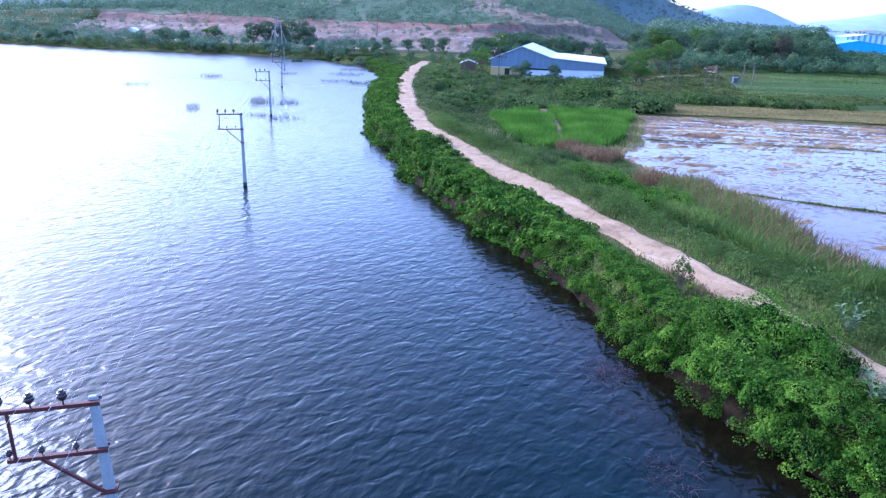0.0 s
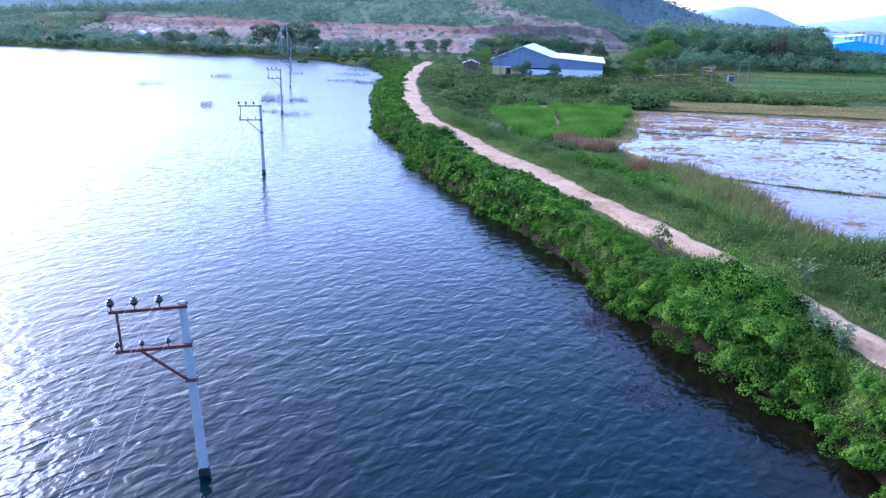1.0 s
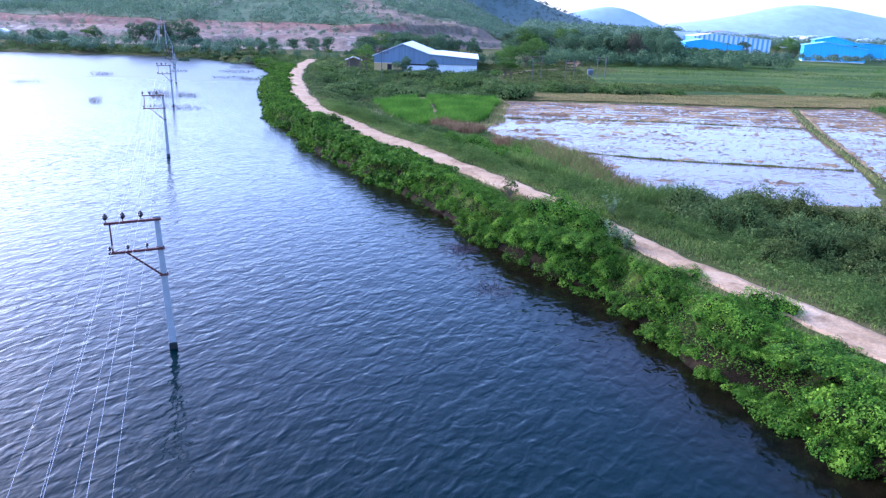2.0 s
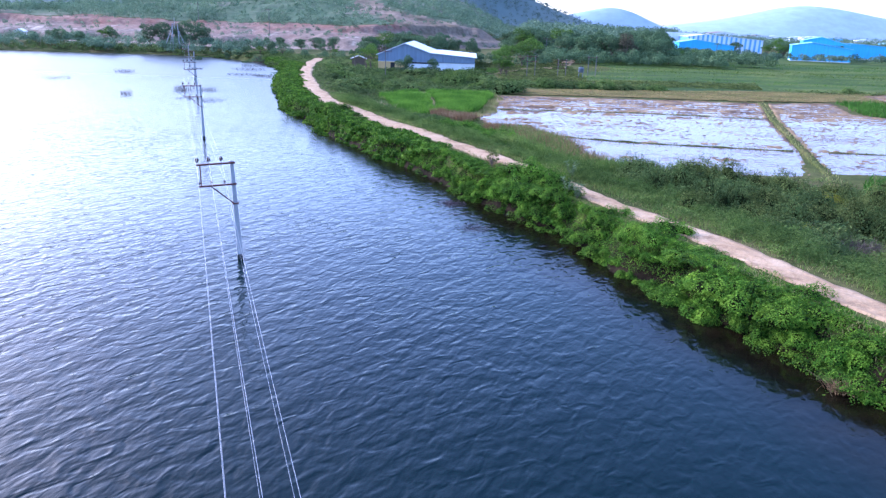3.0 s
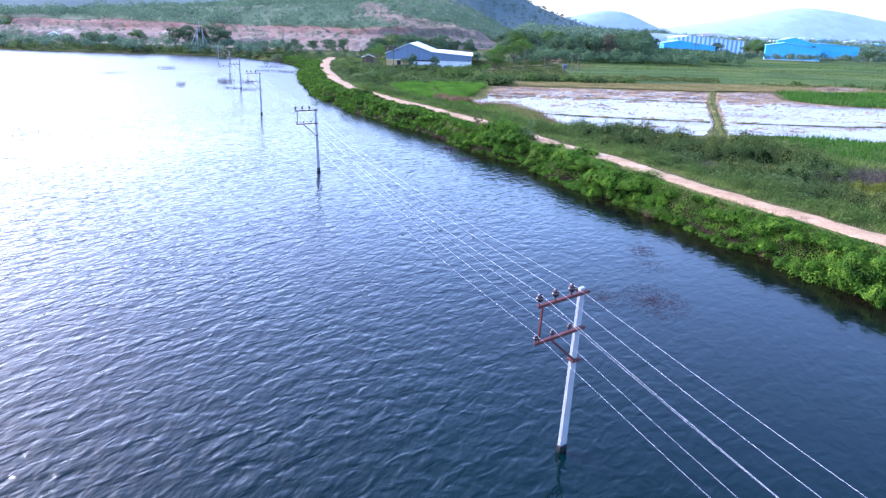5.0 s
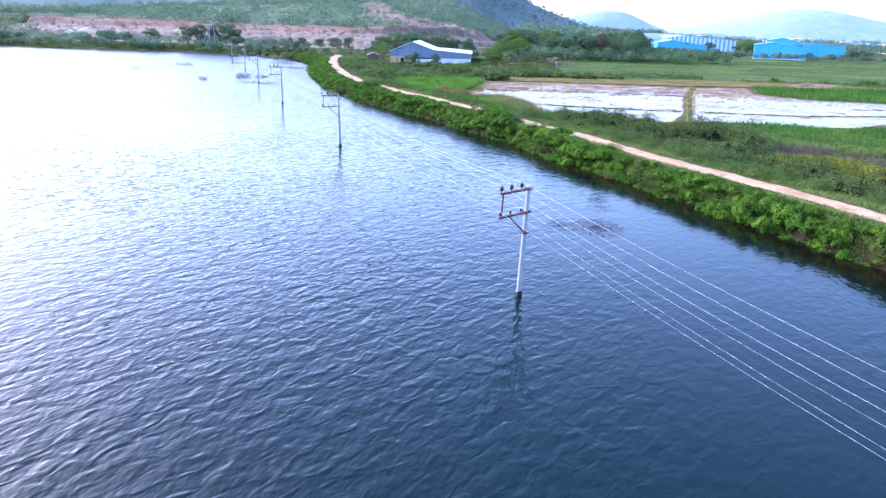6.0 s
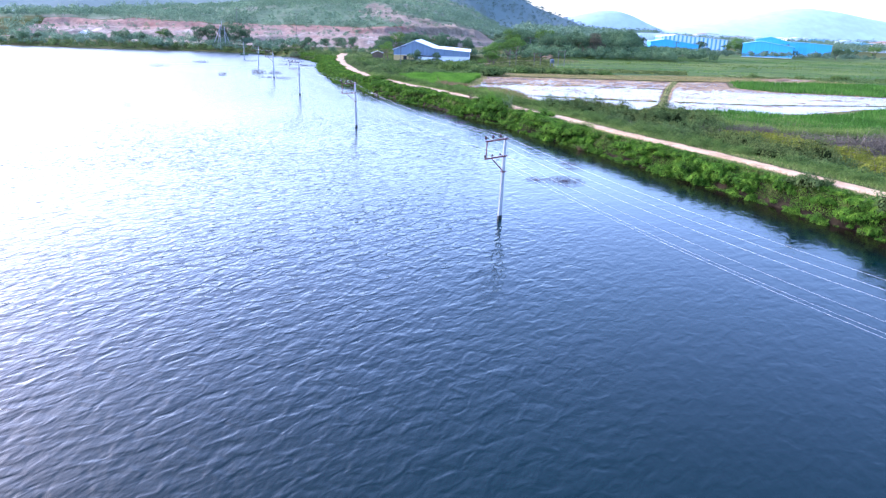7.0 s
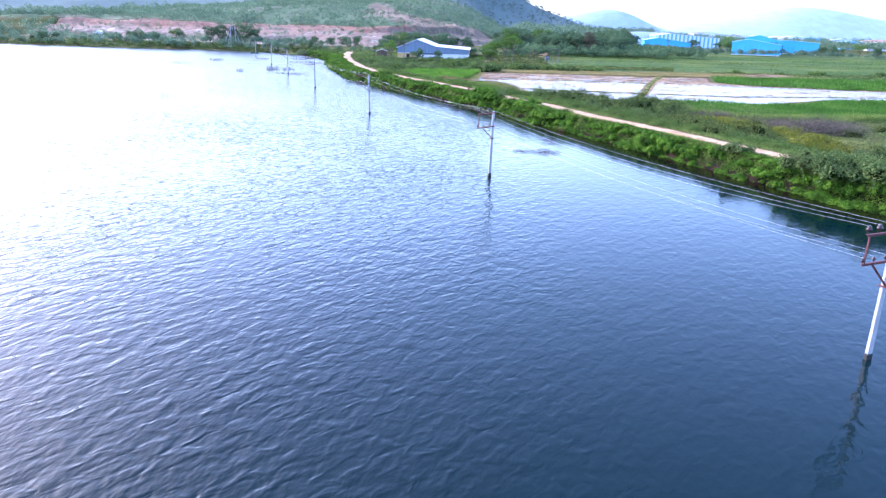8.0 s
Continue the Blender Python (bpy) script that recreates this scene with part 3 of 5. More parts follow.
for k in range(len(c)):
    for o, li in zip(off, lift):
        p = c[k] + nor[k] * o * (wr[k] if o > 0 else wl[k])
        V.append((p[0], p[1], CREST + 0.03 + li + 0.015 * math.sin(s[k] * 1.3 + o * 4)))
m = len(off)
F = [(k * m + j, k * m + j + 1, (k + 1) * m + j + 1, (k + 1) * m + j) for k in range(len(c) - 1) for j in range(m - 1)]
thing("dirt_road", mesh_np("dirt_road", V, F, TRACK, True), "pale rutted dirt road along the grassy bank", "road", kind="structure")


def lane(pts, width, mat, label):
    """A narrow worn track laid over the ground."""
    c = curve_pts(pts, 2.0)
    t = np.gradient(c, axis=0)
    t /= np.linalg.norm(t, axis=1, keepdims=True)
    nn = np.stack([t[:, 1], -t[:, 0]], 1)
    w = width * (1 + 0.25 * wobble(c[:, 0], c[:, 1], 0.3))
    V = np.stack([c + nn * (o * w)[:, None] for o in (-0.5, -0.2, 0.2, 0.5)], 1).reshape(-1, 2)
    z = ground_height(V[:, 0], V[:, 1]) + np.tile([0.03, 0.10, 0.10, 0.03], len(c))
    F = [(k * 4 + j, k * 4 + j + 1, k * 4 + j + 5, k * 4 + j + 4) for k in range(len(c) - 1) for j in range(3)]
    return thing("field_lane", mesh_np("field_lane", np.column_stack([V, z]), F, mat, True), label, "lane", kind="structure")


lane([(4.6, 172), (12.5, 186.2), (24.3, 197), (30, 225), (32, 251), (38, 272), (46, 284)], 3.2, TRACK, "pale dirt lane past the small houses")
lane([(-7.6, 122), (-6.2, 112), (-4.9, 103), (-3.4, 93)], 1.1, MUD, "muddy channel between two young rice plots")


def paddy_field(poly, label, cover):
    """A flooded plot: a sheet of shallow water, broken by low ridges and patches of mud."""
    xs, ys = [p[0] for p in poly], [p[1] for p in poly]
    gx2, gy2 = np.arange(min(xs) - 0.5, max(xs) + 0.5, 0.34), np.arange(min(ys) - 0.5, max(ys) + 0.5, 0.26)

    ri = np.random.default_rng(len(poly) + 40)
    ix, iy = scatter(poly, 64, ri)
    isles = [(a, b, ri.uniform(0.6, 2.4), ri.uniform(0.5, 1.3)) for a, b in zip(ix, iy) if a < 16 or ri.uniform() < 0.5]

    def clods(shape, across, along):
        """Random heights smoothed over a few cells."""
        v = ri.normal(0, 1, shape)
        for axis, n in ((1, across), (0, along)):
            v = sum(np.roll(v, k, axis) for k in range(n)) / math.sqrt(n)
        return v

    def mud(x, y):
        upper = smooth(92, 106, y)
        rows = (0.020 + 0.026 * np.sin(y * 2.2 + 0.8 * wobble(x, y, 0.25))) * (0.15 + 0.85 * upper)
        big = 0.036 * clods(np.shape(x), 1, 1) + 0.012 * clods(np.shape(x), 4, 1) + 0.010 * clods(np.shape(x), 13, 5) - 0.030 * (1 - upper) - 0.028 * (1 - smooth(72, 80, y))
        ragged = clods(np.shape(x), 2, 1)
        for ix, iy, rx, ry in isles:
            big = big + (0.055 + 0.05 * ragged) * np.exp(-((((x - ix + 0.9 * wobble(x, y, 1.3, 6)) / rx) ** 2 + ((y - iy + 0.7 * wobble(y, x, 1.6, 7)) / ry) ** 2) ** 2))
        d = line_dist(x, y, poly, True)
        return 0.6 + cover + rows + big + 0.10 * smooth(0.6, 0.0, d) - 0.5 * smooth(0.0, 0.5, np.where(inside(x, y, poly), 0, d))

    me = grid_mesh("mud", gx2, gy2, mud, MUD, lambda x, y: inside(x, y, poly) | (line_dist(x, y, poly, True) < 0.6))
    ob = thing("paddy_field", None, label, "field", kind="structure")
    part("mud", me, ob, "brown wet mud in low ridges")
    sheet = bmesh.new()
    sheet.faces.new([sheet.verts.new((x, y, 0.6)) for x, y in poly])
    part("standing_water", (sheet, PUDDLE), ob, "still shallow water")
    return ob


paddy_field(FIELD_A, "flooded muddy paddy field with still shallow water", -0.018)
paddy_field(FIELD_B, "flooded paddy field with mud ridges beside a crop", -0.012)
paddy_field(PUDDLE_C, "small flooded corner plot beyond the standing rice", -0.02)


def bund(pts, width, high, label):
    """A low earth wall between plots, with an uneven crown."""
    c = curve_pts(pts, 0.8)
    t = np.gradient(c, axis=0)
    t /= np.linalg.norm(t, axis=1, keepdims=True)
    nn = np.stack([t[:, 1], -t[:, 0]], 1)
    V, prof = [], [(-1, -0.4), (-0.6, 0.7), (-0.2, 1.0), (0.25, 0.95), (0.65, 0.65), (1, -0.4)]
    for k in range(len(c)):
        g = 1 + 0.3 * math.sin(k * 1.7) + 0.2 * math.sin(k * 0.6 + 1)
        for o, z in prof:
            p = c[k] + nn[k] * o * width * 0.5 * (1 + 0.2 * math.sin(k * 0.9 + o))
            V.append((p[0], p[1], 0.55 + z * high * (g if z > 0 else 1)))
    F = [(k * 6 + j, k * 6 + j + 1, k * 6 + j + 7, k * 6 + j + 6) for k in range(len(c) - 1) for j in range(5)]
    ob = thing("field_bund", mesh_np("field_bund", V, F, GROUND, True), label, "field bund", "bunds between the paddy plots")
    P = np.repeat(c, 10, axis=0)
    P = P + np.repeat(nn, 10, axis=0) * rng.uniform(-0.45, 0.45, (len(P), 1)) * width + rng.normal(0, 0.25, P.shape)
    P3 = np.column_stack([P, np.full(len(P), 0.55 + high * 0.5)])
    tagged(part("grass_fringe", mesh_np("grass_fringe", *blades(P3, 0.12 + 0.5 * high, 0.07), GRASS), ob), kind="stuff")
    return ob


bund([(7.2, 76.2), (17, 72.6), (32.5, 70.6)], 0.55, 0.14, "thin green earth bund across a flooded paddy")
bund([(4.4, 99), (23, 100.4), (40.4, 98.4)], 0.5, 0.12, "thin dark earth bund across a flooded paddy")
bund([(36, 70.5), (50, 70), (66, 74), (90, 80)], 0.5, 0.13, "thin green earth bund across a flooded paddy")
bund([(28.6, 53), (33.6, 70.5), (41.2, 97.5), (49, 122.5)], 0.95, 0.22, "wide grassy earth bund between two paddy fields")


def flat_plot(name, poly, mat, z, label, category):
    """A gently uneven sheet of earth."""
    xs, ys = [p[0] for p in poly], [p[1] for p in poly]
    st = max(1.0, (max(xs) - min(xs)) / 60)
    me = grid_mesh(name, np.arange(min(xs), max(xs) + st, st), np.arange(min(ys), max(ys) + 1, 1.0), lambda x, y: np.maximum(z, ground_height(x, y) + 0.05) + 0.04 * wobble(x, y, 0.6),
                   mat, lambda x, y: inside(x + 0.8 * wobble(x, y, 0.5), y + 0.8 * wobble(y, x, 0.4), poly) & ~inside(x, y, PUDDLE_C))
    return thing(name, me, label, category, kind="structure")


flat_plot("fallow_field", FALLOW_A, FALLOW, 0.72, "brown fallow strip of dry stubble earth", "field")


def crop(poly, n, height, width, mat, name, label, base=0.6, keep=None):
    r = np.random.default_rng(len(poly) * 1000 + n)
    x, y = scatter(poly, n, r)
    k = wobble(x, y, 0.35, 2) + r.uniform(-0.5, 0.5, len(x)) > -0.75
    k &= ~inside(x, y, PUDDLE_C)
    if keep is not None:
        k &= keep(x, y)
    x, y = x[k] + 0.9 * wobble(x[k], y[k], 0.5, 5), y[k] + 0.8 * wobble(y[k], x[k], 0.6, 6)
    z = np.maximum(ground_height(x, y), base) - 0.03
    h = height * (1 + 0.22 * wobble(x, y, 0.3, 1))
    V, Fc = blades(np.stack([x, y, z], 1), h, width, 0.28, r)
    return thing(name, mesh_np(name, V, Fc, mat), label, "crop" if mat in (PADDY, CROP, RICE) and "reed" not in name else "grass", kind="stuff")


crop(GREEN_A, 17000, 0.85, 0.055, PADDY, "paddy_seedlings", "bright green young rice in a small plot")
crop(GREEN_B, 25000, 0.85, 0.055, PADDY, "paddy_seedlings", "bright green young rice in a small plot")
crop(CROP_A, 40000, 0.75, 0.11, RICE, "rice_crop", "tall green standing rice beside flooded plots")
crop(CROP_B, 46000, 0.6, 0.085, RICE, "rice_crop", "tall green standing rice near the bank")
for lo, hi, mat, tall in ((150, 172, RICE, 0.55), (172, 186, REED, 0.4), (186, 205, CROP, 0.6), (205, 214, REED, 0.4), (214, 236, RICE, 0.6), (236, 260, CROP, 0.5)):
    crop(CROP_C, 34000, tall * 0.55, 0.09, mat, "rice_crop" if mat is not REED else "rough_grass", "green rice plot before the far sheds" if mat is not REED else "dull rough grass between rice plots", keep=lambda x, y: (y + 0.06 * x + 3 * wobble(x, y, 0.06) > lo + 6) & (y + 0.06 * x + 3 * wobble(x, y, 0.06) <= hi + 6))
crop(FALLOW_A, 15000, 0.14, 0.08, GRASS, "stubble", "short dry stubble over the fallow strip", 0.74)
part_a = [(2.2, 66.5), (3, 74), (5.5, 76), (8.8, 69), (9.6, 64), (11.6, 58), (16, 56.5), (13, 54.5), (9.5, 55.5), (6, 60)]
crop(part_a, 13000, 1.15, 0.06, REED, "reed_bed", "tall dark green reeds beside a paddy")
crop([(1.2, 74), (3.2, 79), (6.4, 76.8), (9.4, 69.5), (10.6, 63.5), (12.8, 58.2), (10.6, 56.8), (7.4, 60.5), (6.0, 64.5), (4.4, 70.5)], 8000, 1.2, 0.055, BROWNREED, "brown_reed_bed", "tall purple-brown seeding reeds at the paddy edge")
crop([(0.4, 89), (1.6, 87.6), (3.6, 96), (4.8, 107), (4.9, 120.5), (3.3, 121), (3.4, 113), (1.5, 96)], 3000, 0.35, 0.05, GRASS, "rough_grass", "straw-coloured grass between the rice and the flooded field")
crop([(-4.5, 90), (-2.8, 91.8), (0, 88.6), (1.6, 86), (-0.5, 84.6), (-3, 86.5)], 2600, 0.9, 0.05, BROWNREED, "brown_reed_bed", "purple-brown dry grass before the young rice")
crop([(0.6, 51.5), (2.4, 48.2), (3.6, 46.6), (4.4, 47.4), (3.2, 50), (1.6, 53)], 1500, 0.28, 0.035, BROWNREED, "dry_grass", "dry reddish-brown grass on the bank shoulder")
crop([(29, 50), (32, 44), (37, 38.5), (46, 35.5), (60, 38), (62, 35), (46, 32), (36, 35), (29, 43)], 8000, 0.9, 0.07, REED, "reed_bed", "tall green and brown reeds beside a paddy")


def verge(n, lo, hi, y0, y1, height, width, mat, name, label, r, bare=-0.35):
    """Grass in a band beside the road, lo to hi metres from its middle (minus: the lake side)."""
    c = curve_pts(ROAD, 0.7)
    c = c[(c[:, 1] > y0) & (c[:, 1] < y1)]
    t = np.gradient(c, axis=0)
    t /= np.linalg.norm(t, axis=1, keepdims=True)
    nn = np.stack([-t[:, 1], t[:, 0]], 1)
    k = r.integers(0, len(c), n)
    o = r.uniform(lo, hi, n)
    p = c[k] + nn[k] * o[:, None] + r.normal(0, 0.3, (n, 2))
    z = ground_height(p[:, 0], p[:, 1])
    ok = (z > 0.2) & (wobble(p[:, 0], p[:, 1], 0.7, 4) + r.uniform(-0.6, 0.6, n) > bare)
    p, z = p[ok], z[ok]
    V, Fc = blades(np.column_stack([p, z - 0.02]), height * (1 + 0.35 * wobble(p[:, 0], p[:, 1], 0.8)), width, 0.35, r)
    return thing(name, mesh_np(name, V, Fc, mat), label, "grass", kind="stuff")


r1 = np.random.default_rng(3)
verge(12000, 1.3, 2.6, -25, 100, 0.16, 0.035, GRASS, "verge_grass", "short straw-coloured grass beside the road", r1, -0.6)
verge(34000, 1.5, 5.2, -25, 100, 0.22, 0.045, REED, "verge_grass", "short dark green grass behind the road", r1, -1.2)
verge(15000, -2.2, -1.2, -25, 90, 0.2, 0.035, GRASS, "verge_grass", "short green and straw-coloured grass on the lake bank", r1, -2.0)


def weeds(poly, n, size, high, mat, label, r, road=1.5):
    """A low, lumpy carpet of weeds."""
    x, y = scatter(poly, n, r)
    z, gap = ground_height(x, y), line_dist(x, y, ROAD)
    lump = np.clip(0.45 + 0.6 * wobble(x, y, 0.9, 1) + 0.35 * wobble(x, y, 2.3, 2), 0.03, 1.2)
    ok = (gap > road + 0.4 * wobble(x, y, 1.1, 3)) & (z > (0.1 if mat is VINE else 0.35)) & (lump + r.uniform(-0.15, 0.15, len(x)) > (0.1 if mat is not VINE else -1))
    for f in (FIELD_A, FIELD_B, GREEN_A, GREEN_B, PUDDLE_C):
        ok &= ~inside(x, y, f)
    x, y, z, lump = x[ok], y[ok], z[ok], lump[ok]
    P = np.stack([x, y, z + high * lump * smooth(road, road + 2.5, gap[ok]) * r.uniform(0.35, 1.0, len(x)) + 0.03], 1)
    V, Fc = leaves(P, np.tile([0.0, 0.0, 1.0], (len(P), 1)), size, 0.55, 0.0, r)
    return thing("weed_cover", mesh_np("weed_cover", V, Fc, mat), label, "weeds", kind="stuff")


SLOPE = [(p[0] + 0.8, p[1] + 0.4) for p in ROAD[5:28]]
weeds(SLOPE + [(p[0] + 8.5, p[1] + 5.5) for p in ROAD[27:4:-1]], 52000, 0.13, 0.7, TUFT, "dense green weeds on the landward slope", r1)
weeds(SLOPE + [(p[0] + 7.0, p[1] + 4.0) for p in ROAD[27:4:-1]], 22000, 0.16, 0.4, OLIVE, "olive and brown weeds on the landward slope", r1)
weeds([(p[0] - 2.4, p[1] - 1.4) for p in ROAD[5:28]] + [(p[0], p[1]) for p in ROAD[27:4:-1]], 12000, 0.12, 0.25, OLIVE, "olive and straw-coloured weeds beside the road", r1, 1.2)
weeds([(p[0] + 0.1, p[1]) for p in SHORE[12:30]] + [(p[0], p[1]) for p in ROAD[27:11:-1]], 210000, 0.09, 0.6, VINE, "green creepers over the lake bank", r1, 1.25)
weeds([(p[0] + 0.1, p[1]) for p in SHORE[7:13]] + [(p[0], p[1]) for p in ROAD[12:4:-1]], 40000, 0.15, 0.6, VINE, "green creepers over the farther lake bank", r1, 1.25)
weeds([(10, 50), (14, 40), (32, 4), (60, -10), (75, 30), (50, 44), (28, 56)], 34000, 0.20, 0.55, SHRUB, "green weeds between the thorn shrubs", r1)
weeds([(10, 50), (14, 40), (32, 4), (60, -10), (75, 30), (50, 44), (28, 56)], 30000, 0.18, 0.5, OLIVE, "olive weeds between the thorn shrubs", r1)
weeds([(-3.6, 86), (1, 87), (3.2, 79), (1.6, 73), (-1.4, 77), (-4.6, 83)], 7000, 0.14, 0.7, TUFT, "green weeds between the rice and the reeds", r1)
crop([(18, 34), (24, 24), (30, 10), (36, 4), (44, 12), (38, 26), (26, 38)], 16000, 0.45, 0.045, GRASS, "rough_grass", "straw-coloured rough grass between the shrubs")
weeds([(-38, 175), (-24, 110), (-12, 96), (-8, 122), (8, 124), (8, 150), (-20, 168)], 46000, 0.30, 0.8, SHRUB, "dense green weeds before the shed", r1)
weeds([(-44, 178), (-38, 172), (-22, 168), (-20, 200), (-40, 212), (-54, 212)], 16000, 0.34, 0.9, SHRUB, "green weeds round the bend of the road", r1)
weeds([(8, 146), (60, 150), (64, 165), (26, 160), (28, 215), (-6, 200), (6, 168)], 30000, 0.36, 0.5, OLIVE, "dry olive weeds round the field poles", r1)
weeds([(60, 150), (100, 138), (200, 134), (200, 156), (120, 156)], 20000, 0.40, 0.6, SHRUB, "green weeds behind the fallow strip", r1)

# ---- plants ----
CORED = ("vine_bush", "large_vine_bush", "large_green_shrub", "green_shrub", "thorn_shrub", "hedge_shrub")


def bush_meshes(name, mat, n, size, spread, high, lumps, seed, aspect=0.65, twiggy=0.0, shoots=0):
    """Leaves and stems of one bush, about 1.2 m round its foot."""
    r = np.random.default_rng(seed)
    L = []
    for i in range(lumps):
        a, d = r.uniform(0, 2 * math.pi), spread * math.sqrt(r.uniform(0.02, 1))
        rad = r.uniform(0.38, 0.68) * (1 if i else 1.25) if lumps < 12 else r.uniform(0.2, 0.5)
        L.append((d * math.cos(a), d * math.sin(a), r.uniform(0.1, 0.55) * high * (1 - 0.35 * d / spread), rad, rad * r.uniform(0.7, 1.0) * high))
    P, N = lump_points(L, n, r, 0.45)
    P = P * (1 + 0.13 * np.sin(P[:, [1, 2, 0]] * 6 + seed)) + 0.05 * np.sin(P[:, [2, 0, 1]] * 14 + seed)
    lines = []
    for _ in range(shoots):
        lx, ly, lz, lr, lh = L[int(r.integers(len(L)))]
        a, reach, rise = r.uniform(0, 2 * math.pi), r.uniform(0.35, 0.85), r.uniform(0.1, 0.5)
        u = np.linspace(0.0, 1.0, 16)[:, None]
        run = np.array([lx, ly, lz + lh * 0.7]) + u * np.array([math.cos(a), math.sin(a), rise]) * (lr + reach) * 0.9 - u * u * np.array([0, 0, 0.55 + rise * 0.5])
        if twiggy:
            lines.append([(tuple(run[k]), 0.007 - 0.001 * k / 3) for k in (0, 7, 15)])
        run = np.repeat(run[4:], 2, axis=0) + r.normal(0, size * 0.45, (24, 3))
        P, N = np.vstack([P, run]), np.vstack([N, np.tile([0.3 * math.cos(a), 0.3 * math.sin(a), 0.8], (24, 1))])
    ok = P[:, 2] > -0.05
    P, N = P[ok], N[ok]
    crown = mesh_np("leaves", *leaves(P, N + np.array([0, 0, 0.5]), size, aspect, 0.3, r), mat)
    for lx, ly, lz, lr, lh in L:
        p0, p1 = Vector((lx * 0.15, ly * 0.15, -0.25)), Vector((lx, ly, lz + lh * 0.55))
        mid = (p0 + p1) / 2 + Vector((0, 0, 0.12))
        lines.append([(p0, 0.035), (mid, 0.025), (p1, 0.008)])
        for _ in range(int(5 * twiggy)):
            d = Vector(r.normal(0, 1, 3))
            d.z = abs(d.z) * 0.8
            lines.append([(mid, 0.012), (p1 + d.normalized() * lr * r.uniform(0.8, 1.15), 0.004)])
    V, Fs = tubes(lines, 3)
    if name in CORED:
        # dark hull inside each lump, added for the deep shade of the crown
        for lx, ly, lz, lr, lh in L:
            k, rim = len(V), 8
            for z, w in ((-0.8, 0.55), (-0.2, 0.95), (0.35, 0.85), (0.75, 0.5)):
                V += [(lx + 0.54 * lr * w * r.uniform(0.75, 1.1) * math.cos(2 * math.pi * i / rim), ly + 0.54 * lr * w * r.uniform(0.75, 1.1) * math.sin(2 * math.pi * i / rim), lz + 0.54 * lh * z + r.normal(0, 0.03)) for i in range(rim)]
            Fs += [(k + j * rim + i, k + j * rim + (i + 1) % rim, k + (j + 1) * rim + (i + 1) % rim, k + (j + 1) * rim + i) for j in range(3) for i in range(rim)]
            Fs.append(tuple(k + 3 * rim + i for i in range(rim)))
    return crown, mesh_np("stems", V, Fs, SHADE_INSIDE if name in CORED else BARK)


def bush_kind(name, mat, label, category, group, n, size, spread, high, lumps, seed, **kw):
    crown, stems = bush_meshes(name, mat, n, size, spread, high, lumps, seed, **kw)
    ob = thing(name, crown, label, category, group)
    if name != "roadside_weed":
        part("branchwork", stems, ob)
    return ob


def place(kinds, x, y, z, sc, r, sz=1.0, used=set()):
    """Stand one of the kinds at a place: the first time the original, afterwards copies."""
    k = kinds[int(r.integers(len(kinds)))]
    m = Matrix.Translation((x, y, z)) @ Matrix.Rotation(r.uniform(0, 2 * math.pi), 4, "Z")
    if k.name in used:
        ob = copy_thing(k, m)
        ob.scale = (sc, sc, sc * sz)
        return ob
    used.add(k.name)
    k.matrix_basis = m @ Matrix.Diagonal((sc, sc, sc * sz, 1))
    return k


def height_at(x, y):
    return float(ground_height(np.array([x]), np.array([y]))[0])


VL, VG = "bright green creeper-covered bush overhanging the lake bank", "bushes along the lake bank"
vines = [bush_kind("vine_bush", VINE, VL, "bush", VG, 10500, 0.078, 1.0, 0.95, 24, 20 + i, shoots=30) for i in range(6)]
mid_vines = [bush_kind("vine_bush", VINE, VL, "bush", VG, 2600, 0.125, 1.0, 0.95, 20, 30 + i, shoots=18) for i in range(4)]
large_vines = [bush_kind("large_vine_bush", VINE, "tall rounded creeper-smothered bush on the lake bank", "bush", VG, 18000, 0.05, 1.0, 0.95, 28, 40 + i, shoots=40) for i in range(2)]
far_vines, fringe = [], []
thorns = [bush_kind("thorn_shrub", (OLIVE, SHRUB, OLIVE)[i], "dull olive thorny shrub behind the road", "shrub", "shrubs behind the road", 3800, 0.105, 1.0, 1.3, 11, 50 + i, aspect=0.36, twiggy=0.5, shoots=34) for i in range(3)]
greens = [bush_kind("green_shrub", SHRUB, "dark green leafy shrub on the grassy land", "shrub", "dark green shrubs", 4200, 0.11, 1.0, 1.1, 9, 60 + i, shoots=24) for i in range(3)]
yellows = [bush_kind("yellow_shrub", YELLOW, "yellow-green shrub with thin leaves behind the road", "shrub", "shrubs behind the road", 3800, 0.11, 1.0, 0.9, 8, 70, aspect=0.4, twiggy=0.4, shoots=30)]
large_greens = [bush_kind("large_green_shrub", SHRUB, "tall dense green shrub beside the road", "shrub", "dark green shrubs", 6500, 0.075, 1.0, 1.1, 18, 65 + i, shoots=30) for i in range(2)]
tufts = [bush_kind("roadside_weed", TUFT, "feathery blue-green weed tuft beside the road", "weed", "weed tufts beside the road", 900, 0.11, 0.9, 0.9, 7, 110 + i, aspect=0.4, shoots=16) for i in range(3)]
dries = [bush_kind("dry_shrub", DRY, "leafless purple-brown dry shrub behind the road", "shrub", "dry shrubs", 1300, 0.10, 1.0, 0.9, 9, 75, aspect=0.25, twiggy=1.6, shoots=30)]
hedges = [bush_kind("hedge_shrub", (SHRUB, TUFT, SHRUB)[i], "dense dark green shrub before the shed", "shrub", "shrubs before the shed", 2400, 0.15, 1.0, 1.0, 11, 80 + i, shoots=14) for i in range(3)]

